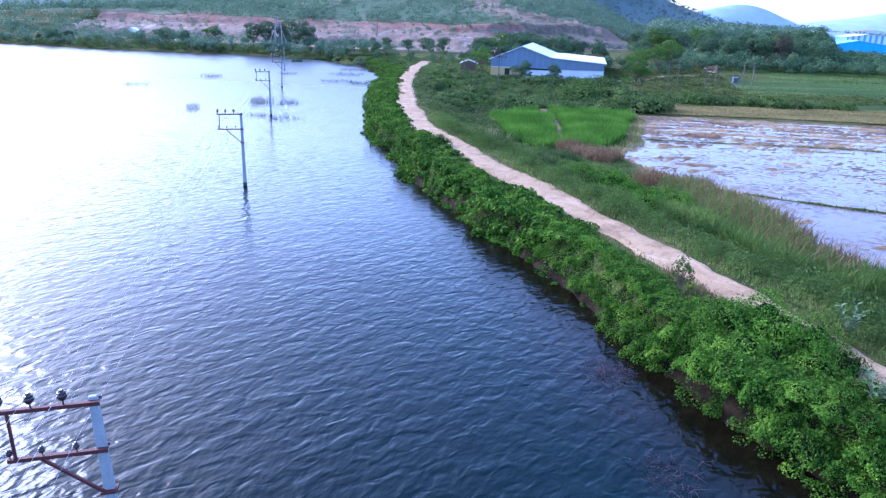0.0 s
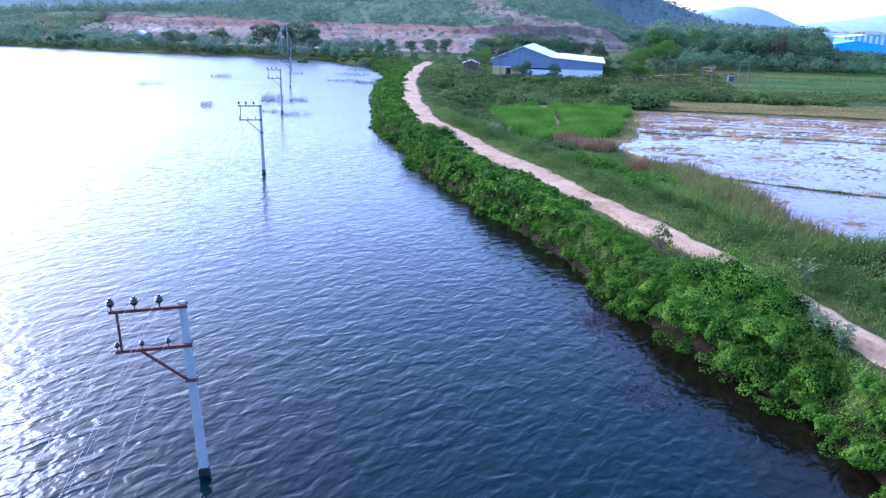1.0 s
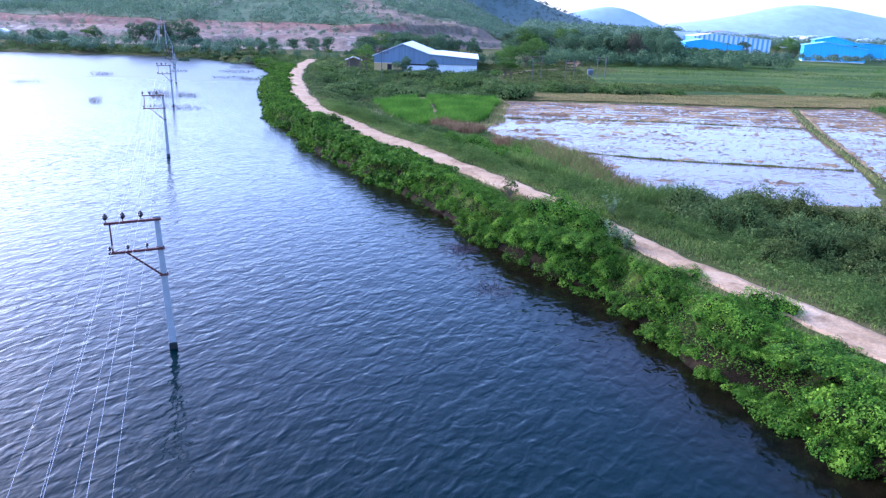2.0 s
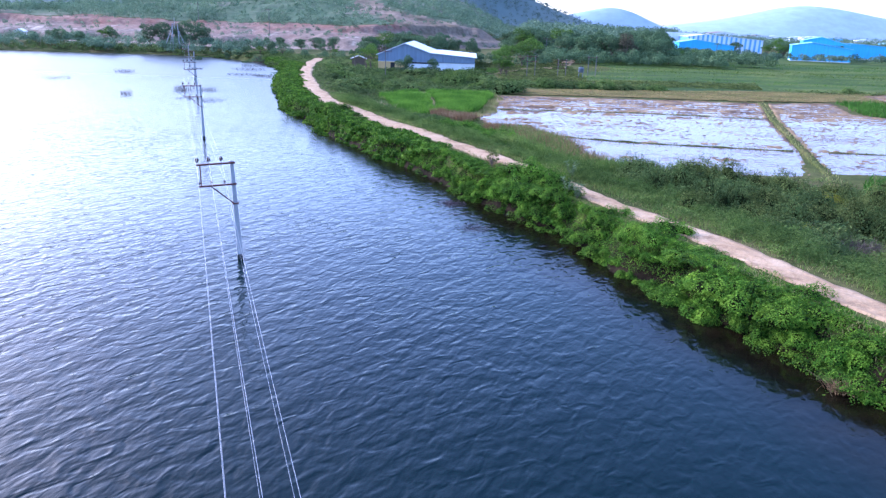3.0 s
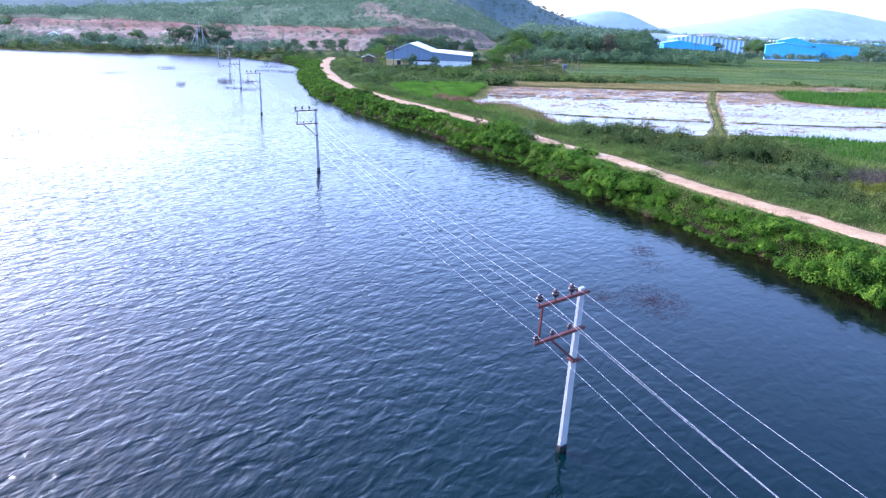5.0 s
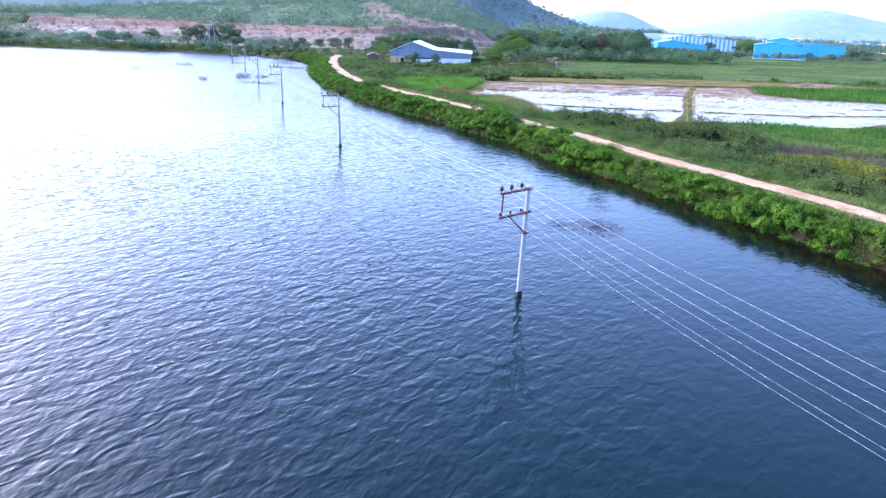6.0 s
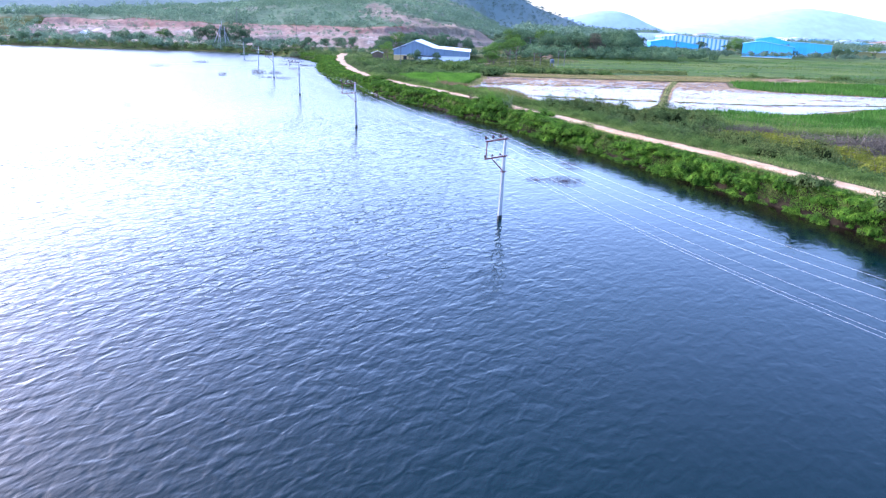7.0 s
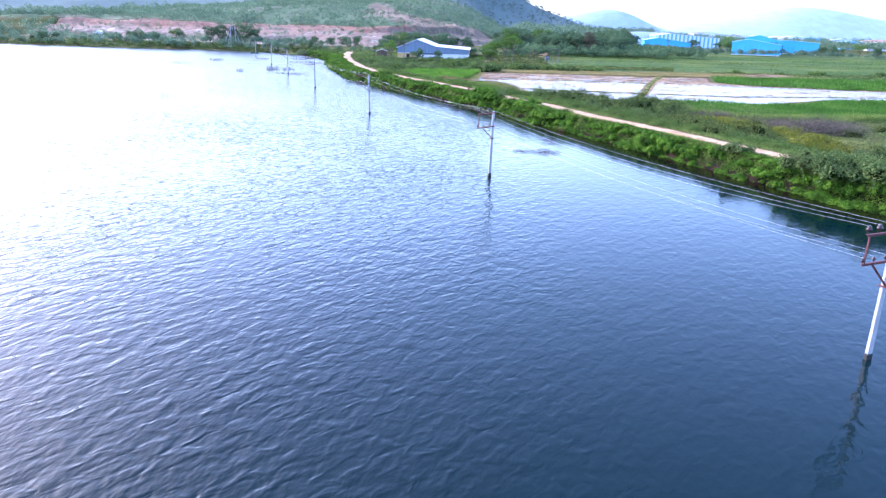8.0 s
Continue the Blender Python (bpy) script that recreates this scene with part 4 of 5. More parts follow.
rb = np.random.default_rng(11)
shore = curve_pts(SHORE[2:30], 1.0)
st = np.gradient(shore, axis=0)
st /= np.linalg.norm(st, axis=1, keepdims=True)
sn = np.stack([-st[:, 1], st[:, 0]], 1)
for row, (inland, rad, step) in enumerate(((0.22, 0.42, 1), (0.5, 0.66, 1), (1.15, 0.74, 1), (1.95, 0.78, 1), (2.8, 0.6, 2), (3.5, 0.72, 1), (4.3, 0.62, 1))):
    for k in range(0, len(shore), step):
        far = shore[k][1] > 57
        if row > 5 and not far and shore[k][1] > 34 or row == 5 and shore[k][1] > 40 and not far and k % 2 or shore[k][1] > 80 and (k + row) % 2:
            continue
        inset = (0.3 if row else 0.05) if 36 < shore[k][1] < 75 else 0.0
        x, y = shore[k] + sn[k] * (inland + inset + rb.normal(0, 0.2)) + st[k] * rb.uniform(-0.5, 0.5)
        sc = rad * rb.uniform(0.6, 1.35) * (1.45 if shore[k][1] > 80 else 1.0) * (1 + 0.25 * math.sin(k * 0.31) + 0.15 * math.sin(k * 0.83))
        gap = float(line_dist(np.array([x]), np.array([y]), ROAD)[0])
        if gap < 1.45 + 0.6 * sc and not (far and gap > 1.15 + 0.45 * sc):
            continue
        z = max(height_at(x, y), 0.02) - (0.2 if row < 2 else 0.15)
        if row == 0 and not far:
            fringe.append((x, y, z, sc * 1.15, min(rb.uniform(0.75, 1.1), max(0.4, (2.4 - z) / (1.2 * sc)))))
        elif far:
            far_vines.append((x, y, z, sc, min(rb.uniform(0.75, 1.1), max(0.4, (2.4 - z) / (1.2 * sc)))))
        else:
            place(vines if y < 56 else mid_vines, x, y, z, sc, rb, min(rb.uniform(0.85, 1.45), max(0.4, (1.75 + 0.22 * gap - z) / (1.2 * sc))))


def thicket(spots, per, size, label):
    """Heaps of creeper leaves, too many to count, in one mesh."""
    AP, AN = [], []
    for x, y, z, sc, sz in spots:
        L = []
        for i in range(7):
            a, d, rad = rb.uniform(0, 2 * math.pi), 0.95 * math.sqrt(rb.uniform(0.02, 1)), rb.uniform(0.4, 0.68)
            L.append((d * math.cos(a), d * math.sin(a), rb.uniform(0.1, 0.5) * (1 - 0.35 * d), rad, rad * 0.9))
        P, N = lump_points(L, per, rb, 0.4)
        AP.append(P * np.array([sc, sc, sc * sz]) + np.array([x, y, z]))
        AN.append(N + np.array([0, 0, 0.5]))
    return thing("vine_thicket", mesh_np("vine_thicket", *leaves(np.concatenate(AP), np.concatenate(AN), size, 0.7, 0.3, rb), VINE), label, "bush", kind="stuff")


thicket(far_vines, 560, 0.22, "green creeper thicket along the farther bank")
thicket(fringe, 1250, 0.07, "green creepers hanging over the wet foot of the bank")
# the larger bushes that stand out of the band
for x, y, sc, sz in ((4.3, 46.4, 1.8, 1.1), (5.3, 44.7, 1.3, 1.1), (3.1, 47.6, 1.2, 1.0), (-15.6, 81.0, 1.9, 0.9), (9.8, 34.0, 1.5, 0.9), (11.9, 27.6, 1.7, 0.9), (13.6, 25.2, 1.5, 0.9), (5.9, 42.0, 1.15, 1.0), (8.4, 37.6, 1.05, 0.9)):
    place(large_vines, x + 0.35, y + 0.2, height_at(x, y) - 0.25, sc, rb, sz)
for x, y, sc in ((25.4, -0.6, 1.3), (28.6, -7.4, 1.9), (29.6, -9.6, 2.4), (31.2, -11.8, 2.4), (33.4, -15.2, 2.5), (31.6, 5.0, 1.6), (29.2, 9.0, 1.4)):
    place(large_greens, x, y, height_at(x, y) - 0.25, sc, rb, 0.95)

# broad-leaved plants and a sapling on the road's shoulder
def milkweed(x, y, sc, seed):
    """A few upright stems with pairs of broad leaves."""
    r = np.random.default_rng(seed)
    ob = thing("milkweed", None, "broad pale grey-green leaved plant beside the road", "plant", "broad-leaved plants beside the road", at=Matrix.Translation((x, y, height_at(x, y) - 0.03)))
    blade = mesh_np("leaf", [(0, 0, 0), (0.06, 0.055, 0.02), (0.15, 0.06, 0.015), (0.23, 0, -0.03), (0.15, -0.06, 0.015), (0.06, -0.055, 0.02), (0.11, 0, -0.01)], [(0, 6, 1), (1, 6, 2), (2, 6, 3), (3, 6, 4), (4, 6, 5), (5, 6, 0)], PALELEAF, True)
    for i in range(5):
        a, h = i * 2.4 + r.uniform(-0.4, 0.4), sc * r.uniform(0.75, 1.2)
        lean = 0.35 * h
        run = [Vector((math.cos(a) * lean * u, math.sin(a) * lean * u, h * u)) for u in (0.0, 0.35, 0.7, 1.0)]
        part("stem", mesh_np("stem", *tubes([[(p, 0.014 - 0.003 * k) for k, p in enumerate(run)]], 5), BARK), ob)
        for k in range(9):
            u = 0.2 + 0.8 * k / 8
            p = Vector((math.cos(a) * lean * u, math.sin(a) * lean * u, h * u))
            for side in (0, math.pi):
                part("leaf", blade, ob, at=Matrix.Translation(p) @ Matrix.Rotation(k * 1.57 + side + r.uniform(-0.3, 0.3), 4, "Z") @ Matrix.Rotation(-r.uniform(0.1, 0.8), 4, "Y") @ Matrix.Scale(r.uniform(0.7, 1.15) * sc, 4))
    return ob


for i, (x, y, sc) in enumerate(((6.6, 42.2, 0.95), (7.1, 41.4, 0.85), (7.5, 47.4, 0.95))):
    milkweed(x, y, sc, 130 + i)


def spread_bushes(kinds, poly, n, lo, hi, r, sz=(0.8, 1.15), road=2.0):
    x, y = scatter(poly, n, r)
    z = ground_height(x, y)
    gap = line_dist(x, y, ROAD)
    for i in range(len(x)):
        sc = r.uniform(lo, hi)
        if gap[i] > road + sc * 1.2:
            place(kinds, x[i], y[i], z[i] - 0.15, sc, r, r.uniform(*sz))


SHRUBS = [(12.5, 50), (14, 42), (16.4, 35), (19.2, 29), (22.6, 22), (26, 15), (29.5, 8), (34, 12), (31, 22), (30, 31), (33, 44), (27, 49), (21, 54), (15, 55)]
spread_bushes(thorns, SHRUBS, 66, 0.8, 1.8, rb, (0.9, 1.45))
spread_bushes(thorns, [(36, -2), (52, 4), (54, 24), (44, 33), (38, 20)], 14, 0.7, 1.3, rb)
for x, y, sc in ((32.8, 25.8, 2.0), (31.4, 24.0, 1.7), (34.6, 23.4, 1.8), (33.5, 17.6, 2.0), (35.6, 15.4, 1.6), (35.5, 8.9, 2.0), (37.4, 7.0, 1.5)):
    place(yellows, x, y, height_at(x, y) - 0.15, sc, rb, 0.95)
for x, y, sc in ((31.1, 31.0, 1.9), (41.0, 24.0, 2.3), (37.6, 23.0, 1.9), (40.5, 19.1, 2.3), (44.0, 21.4, 2.2), (46.0, 26.0, 2.2), (29.2, 32.4, 1.6)):
    place(dries, x, y, height_at(x, y) - 0.15, sc, rb, 0.85)
spread_bushes(yellows, SHRUBS, 12, 0.6, 1.1, rb)
spread_bushes(greens, SHRUBS, 62, 0.6, 1.6, rb)
for x, y, sc in ((28.0, 20.9, 1.7), (27.0, 22.4, 1.3), (25.3, 31.1, 1.5), (32.1, 11.6, 1.6), (22.9, 25.2, 1.7), (24.2, 24.0, 1.4), (21.4, 28.2, 1.3), (17.9, 33.2, 1.1), (15.6, 45.9, 1.5), (19.6, 44.4, 1.6), (23.6, 32.6, 1.5)):
    place(greens, x, y, height_at(x, y) - 0.15, sc, rb, 0.95)
spread_bushes(dries, [(29, 33), (33, 29), (38, 21), (43, 18), (48, 24), (42, 30), (34, 34)], 12, 1.0, 1.7, rb)
spread_bushes(dries, [(16, 42), (20, 34), (24, 30), (26, 36), (21, 44)], 8, 0.7, 1.1, rb)
spread_bushes(yellows, [(29, 28), (31.5, 18), (34, 12), (38, 6), (40, 12), (37, 20), (34, 27)], 20, 1.1, 1.8, rb)
for x, y, sc in ((13.2, 52.6, 1.5), (14.6, 54.4, 1.3), (17.2, 53.4, 1.6), (19.6, 51.5, 1.5), (22.6, 48.5, 1.4)):
    place(thorns, x, y, height_at(x, y) - 0.15, sc, rb, 1.3)
spread_bushes(greens, [(3, 62.5), (6, 57.5), (10, 49.5), (12.5, 51), (9, 56.5), (5, 64)], 10, 0.5, 0.8, rb)
for x, y, sc in ((-1.0, 74.4, 2.0), (0.2, 71.0, 2.1), (2.7, 67.0, 2.2), (1.4, 69.2, 1.8), (-2.4, 77.4, 1.6), (4.4, 63.6, 1.5)):
    place(large_vines, x, y, height_at(x, y) - 0.1, sc, rb, 0.95)
spread_bushes(mid_vines, [(-2.6, 71), (1, 66), (3.4, 67), (2.0, 71), (-1, 75), (-3, 79)], 18, 0.7, 1.15, rb)
spread_bushes(mid_vines, [(-3.2, 74), (1.6, 64.5), (6.2, 56.5), (10, 49), (11.6, 50.5), (8, 57.5), (3.8, 66), (-0.4, 76)], 46, 0.35, 0.8, rb, (0.7, 1.1), 1.7)
spread_bushes(greens, [(-12, 96), (-6.5, 79), (-2, 73), (0, 77), (-4, 86), (-9, 99)], 34, 0.35, 0.7, rb, (0.7, 1.1), 1.7)
spread_bushes(greens, [(-12, 88), (-6, 78), (-1, 80), (-2, 88), (-8, 92), (-13, 100), (-16, 108), (-18, 104)], 26, 0.6, 1.05, rb)
rk = np.random.default_rng(17)
rc = curve_pts(ROAD, 0.7)
rc = rc[(rc[:, 1] > -2) & (rc[:, 1] < 92)]
rn = np.gradient(rc, axis=0)
rn = np.stack([-rn[:, 1], rn[:, 0]], 1) / np.linalg.norm(rn, axis=1, keepdims=True)
for i in range(215):
    k = int(rk.integers(len(rc)))
    x, y = rc[k] - rn[k] * -1 * rk.uniform(2.0, 6.0) if rn[k][0] > 0 else rc[k] - rn[k] * rk.uniform(2.0, 6.0)
    place(tufts, x, y, height_at(x, y) - 0.08, rk.uniform(0.55, 1.25), rk, rk.uniform(0.8, 1.35))
for i in range(50):
    k = int(rk.integers(len(rc)))
    side = -1 if rn[k][0] > 0 else 1
    x, y = rc[k] + rn[k] * side * rk.uniform(1.5, 2.9)
    place(tufts, x, y, height_at(x, y) - 0.06, rk.uniform(0.25, 0.5), rk, rk.uniform(0.7, 1.2))
HEDGE = [(-33, 172), (-28.5, 145), (-21, 117), (-16, 112), (-9, 122), (4.5, 122), (7.4, 127), (7, 140), (2, 165), (-8, 167), (-22, 168)]
spread_bushes(hedges, HEDGE, 150, 0.8, 1.6, rb, (0.7, 1.0), 2.4)
spread_bushes(hedges, HEDGE, 34, 1.6, 2.4, rb, (0.8, 1.05), 2.4)
for x, y, sc in ((5.2, 124.5, 2.6), (4.0, 127, 2.3), (6.6, 127.5, 2.2), (2.4, 124.6, 2.0)):
    place(hedges, x, y, height_at(x, y) - 0.2, sc, rb, 1.1)
spread_bushes(hedges, [(9, 139), (28, 138), (37, 141.5), (38, 148), (26, 146), (9, 147)], 42, 0.9, 1.7, rb)
spread_bushes(hedges, [(-62, 203), (-52, 186), (-44, 176), (-42, 196), (-56, 215), (-80, 224), (-82, 221)], 46, 0.9, 1.5, rb, (0.7, 1.0), 1.5)
spread_bushes(hedges, [(70, 150), (180, 140), (200, 152), (90, 156)], 26, 0.9, 1.6, rb)


def tree_kind(name, mat, label, group, n, size, seed, crown_high, crown_wide, trunk):
    """A tree about 1 unit tall in all: tapered trunk, limbs, and a crown of leaf clumps."""
    r = np.random.default_rng(seed)
    lines = [[((0, 0, -0.06), 0.030), ((0.012, 0.004, trunk * 0.5), 0.024), ((0.0, 0.015, trunk), 0.019), ((0.01, 0.0, trunk + 0.2), 0.010)]]
    L = [(0, 0, trunk + crown_high * 0.55, crown_wide * 0.55, crown_high * 0.45)]
    for i in range(11):
        a = i * 2.4 + r.uniform(-0.4, 0.4)
        d, hz = crown_wide * r.uniform(0.3, 0.75), trunk + crown_high * r.uniform(0.0 if trunk < 0.2 else 0.15, 0.85)
        rad = crown_wide * r.uniform(0.2, 0.42)
        L.append((d * math.cos(a), d * math.sin(a), hz, rad, rad * r.uniform(0.65, 0.95)))
        lines.append([((0, 0, trunk * r.uniform(0.6, 1.0)), 0.013), ((d * 0.5 * math.cos(a), d * 0.5 * math.sin(a), (trunk + hz) / 2 + 0.02), 0.009), ((d * math.cos(a), d * math.sin(a), hz), 0.004)])
    P, N = lump_points(L, n, r, 0.55)
    ob = thing(name, None, label, "tree", group)
    if name == "sapling":
        part("trunk", mesh_np("trunk", *tubes(lines[:1], 6), BARK), ob)
        for run in lines[1:]:
            part("limb", mesh_np("limb", *tubes([run], 5), BARK), ob)
    else:
        part("trunk", mesh_np("trunk", *tubes(lines, 6), BARK), ob)
    part("crown", mesh_np("crown", *leaves(P, N, size, 0.7, 0.2, r), mat), ob)
    return ob


trees = [tree_kind("tree", TREE, "dark green broadleaf tree with a rounded crown", "trees on the plain", 3600, 0.036, 90 + i, 0.75, 0.38 + 0.06 * (i % 4), 0.1) for i in range(7)]
limes = [tree_kind("lime_tree", LIME, "light yellow-green round-crowned tree", "light green trees", 3200, 0.036, 100 + i, 0.72, 0.55, 0.22) for i in range(2)]

browns = [tree_kind("brown_tree", BROWNTREE, "tall brownish tree with a thin crown among green trees", "", 3000, 0.032, 108, 0.8, 0.42, 0.12)]


def stand(kinds, pts, r):
    for x, y, h in pts:
        place(kinds, x, y, height_at(x, y), h * r.uniform(0.92, 1.08), r)


rt = np.random.default_rng(5)
stand(trees, [(-14.0, 163.5, 4.6), (-8.4, 165.0, 4.4), (-15.6, 163.0, 3.8)], rt)
stand(limes, [(7.8, 182, 6.4), (9.6, 188, 6.0), (13.6, 196, 6.6), (8.2, 165, 3.6), (-24.5, 178, 5.5), (16.5, 205, 7.5)], rt)
stand(browns, [(47, 226, 10.5)], rt)
stand(limes, [(7.0, 165, 4.4), (4.6, 152, 2.6)], rt)
stand(trees, [(34.5, 228, 9.0), (41, 236, 8.5), (52, 240, 9.5), (57, 236, 8.0)], rt)
stand([tree_kind("sapling", OLIVE, "thin sparse-leaved sapling on the road's edge", "", 420, 0.07, 109, 0.8, 0.36, 0.15)], [(2.15, 50.4, 1.7)], rt)
stand(trees, [(121, 346, 7.0), (124, 350, 6.0), (119.5, 352, 5.5)], rt)
stand(trees, [(-92, 240, 9.5), (-97, 241, 9), (-102, 240, 9.5), (-107, 241, 8.5), (-88, 239, 7.5)], rt)
for n, x0, x1, y0, y1, lo, hi in ((16, -78, -22, 200, 216, 2.5, 4.6), (14, -30, 14, 196, 214, 6.0, 9.0), (46, 14, 70, 225, 300, 7.0, 11.0), (52, 60, 96, 255, 330, 8.0, 12.5),
                                  (14, 88, 104, 262, 300, 4.0, 7.5), (14, -190, -112, 232, 244, 3.5, 6.0), (14, 128, 150, 300, 330, 5.0, 8.0), (34, 156, 260, 270, 320, 4.0, 7.5), (16, -75, -20, 222, 250, 3.0, 5.0)):
    for i in range(n):
        x, y = rt.uniform(x0, x1), rt.uniform(y0, y1)
        h = rt.uniform(lo, hi)
        if 0.262 < x / y < 0.375 and y < 345:
            h = min(h, 3.2)
        stand(limes if rt.uniform() < 0.10 else trees, [(x, y, h)], rt)


def woods(name, pts, label, leaf=0.9, per=46, mat=None):
    """Many far crowns in one mesh."""
    r = np.random.default_rng(len(pts))
    allP, allN, allS = [], [], []
    for x, y, z, h in pts:
        d = r.normal(0, 1, (per, 3))
        d[:, 2] = np.abs(d[:, 2]) - 0.2
        d /= np.linalg.norm(d, axis=1, keepdims=True)
        w = r.uniform(0.38, 0.6)
        allP.append(np.array([x, y, z + h * 0.5]) + d * np.array([h * w, h * w, h * 0.5]) * r.uniform(0.6, 1.08, (per, 1)))
        allN.append(d)
        allS.append(np.full(per, h * 0.26 * leaf))
    V, Fc = leaves(np.concatenate(allP), np.concatenate(allN), np.concatenate(allS), 0.8, 0, r)
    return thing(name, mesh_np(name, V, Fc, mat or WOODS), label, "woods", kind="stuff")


def wood_points(n, x0, x1, y0, y1, lo, hi, r, ok=None):
    x, y = r.uniform(x0, x1, n), r.uniform(y0, y1, n)
    k = np.ones(n, bool) if ok is None else ok(x, y)
    x, y = x[k], y[k]
    return list(zip(x, y, ground_height(x, y) - 0.3, r.uniform(lo, hi, len(x))))


def hill_foot(x):
    return 262 + 1.15 * np.maximum(0, x + 38) + 0.14 * np.maximum(0, -x - 120)


rw = np.random.default_rng(8)
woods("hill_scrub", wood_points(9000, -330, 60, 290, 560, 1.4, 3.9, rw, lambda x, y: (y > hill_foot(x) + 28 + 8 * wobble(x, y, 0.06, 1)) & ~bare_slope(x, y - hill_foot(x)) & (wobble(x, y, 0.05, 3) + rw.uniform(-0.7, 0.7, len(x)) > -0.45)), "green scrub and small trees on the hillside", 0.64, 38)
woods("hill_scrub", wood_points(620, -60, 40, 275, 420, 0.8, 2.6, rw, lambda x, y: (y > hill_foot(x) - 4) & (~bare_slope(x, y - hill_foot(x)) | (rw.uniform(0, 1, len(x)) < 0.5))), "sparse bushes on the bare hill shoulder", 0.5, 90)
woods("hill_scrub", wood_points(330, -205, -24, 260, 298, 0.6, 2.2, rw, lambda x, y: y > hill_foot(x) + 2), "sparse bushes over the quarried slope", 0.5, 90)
woods("undergrowth", wood_points(330, 12, 90, 214, 300, 2.0, 4.8, rw), "dense green undergrowth below the trees", 0.46, 180, TREE)
woods("undergrowth", wood_points(130, 16, 74, 211, 224, 1.6, 4.2, rw), "dense dark bushes at the edge of the trees", 0.36, 260, TREE)
woods("undergrowth", wood_points(60, -70, 22, 194, 214, 1.6, 3.2, rw), "dense green undergrowth below the trees", 0.46, 180, TREE)
woods("undergrowth", wood_points(260, -235, -62, 218, 240, 1.6, 4.6, rw, lambda x, y: ground_height(x, y) > 0.3), "dense green bushes along the far shore", 0.46, 180)
woods("undergrowth", wood_points(420, -330, -70, 220, 233, 0.9, 2.4, rw, lambda x, y: ground_height(x, y) > 0.15), "low green bushes at the far waterline", 0.55, 90, SHRUB)
edge = curve_pts([(-420, 240), (-260, 236), (-190, 229), (-165, 226), (-140, 221), (-120, 222), (-100, 226), (-78, 220)], 0.8)
edge = edge[rw.integers(0, len(edge), 620)] + np.stack([rw.uniform(-1, 1, 620), rw.uniform(0.2, 9.0, 620)], 1)
woods("undergrowth", list(zip(edge[:, 0], edge[:, 1], ground_height(edge[:, 0], edge[:, 1]) - 0.2, rw.uniform(0.7, 2.2, 620) * (0.7 + 0.5 * (wobble(edge[:, 0], edge[:, 1] * 0, 0.12, 2) > -0.2)))), "low bushes and reeds at the far waterline", 0.5, 90, SHRUB)
woods("undergrowth", wood_points(80, 102, 200, 264, 281, 1.8, 3.8, rw), "green bushes before the blue halls", 0.55, 150)
woods("undergrowth", wood_points(34, 84, 122, 305, 328, 2.0, 3.6, rw), "green bushes before the blue halls", 0.55, 150)
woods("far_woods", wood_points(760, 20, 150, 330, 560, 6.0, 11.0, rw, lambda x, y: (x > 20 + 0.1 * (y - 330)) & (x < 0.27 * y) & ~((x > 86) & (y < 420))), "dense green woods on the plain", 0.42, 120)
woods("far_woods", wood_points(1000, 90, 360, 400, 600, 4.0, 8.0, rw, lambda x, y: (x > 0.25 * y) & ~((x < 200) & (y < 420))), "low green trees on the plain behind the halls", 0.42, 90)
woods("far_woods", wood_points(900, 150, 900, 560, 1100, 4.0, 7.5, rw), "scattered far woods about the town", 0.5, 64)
woods("far_woods", wood_points(1700, -110, 190, 600, 960, 2.2, 4.6, rw), "woods over the far ridge with haze in their blue-green colour", 0.7, 34, RIDGE)
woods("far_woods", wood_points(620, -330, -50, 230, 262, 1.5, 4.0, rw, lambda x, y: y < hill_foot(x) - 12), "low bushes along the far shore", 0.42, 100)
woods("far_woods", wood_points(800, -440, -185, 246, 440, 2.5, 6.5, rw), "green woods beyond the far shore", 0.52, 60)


def dead_brush(x, y, rad, n, high, seed, label="drowned leafless brush breaking the water", flat=0.5):
    """Bare twigs of a drowned shrub standing out of the water."""
    r = np.random.default_rng(seed)
    lines = []
    for _ in range(n):
        a, d = r.uniform(0, 2 * math.pi), rad * math.sqrt(r.uniform(0, 1))
        p0 = Vector((d * math.cos(a), d * math.sin(a), -0.35))
        b = r.uniform(0, 2 * math.pi)
        out = Vector((math.cos(b), math.sin(b), 0)) * r.uniform(0.2, 0.8) * (0.4 if high < 0.05 else 1.0)
        p1 = p0 + out * 0.6 + Vector((0, 0, 0.35 + high * r.uniform(0.1, 0.8)))
        p2 = p1 + out * r.uniform(0.3, 0.9) + Vector((0, 0, high * r.uniform(-flat, 0.6)))
        g = 0.5 if high < 0.05 else 1.0
        lines.append([(p0, 0.014 * g), (p1, 0.011 * g), (p2, 0.004)])
        lines.append([(p1, 0.008), (p1 + Vector((out.y, -out.x, r.uniform(-0.1, 0.5) * high * 2)) * 0.6, 0.003)])
    me = mesh_np("dead_brush", *tubes(lines, 4), TWIG)
    return thing("dead_brush", me, label, "brush", "drowned brush in the lake", at=Matrix.Translation((x, y, 0)))


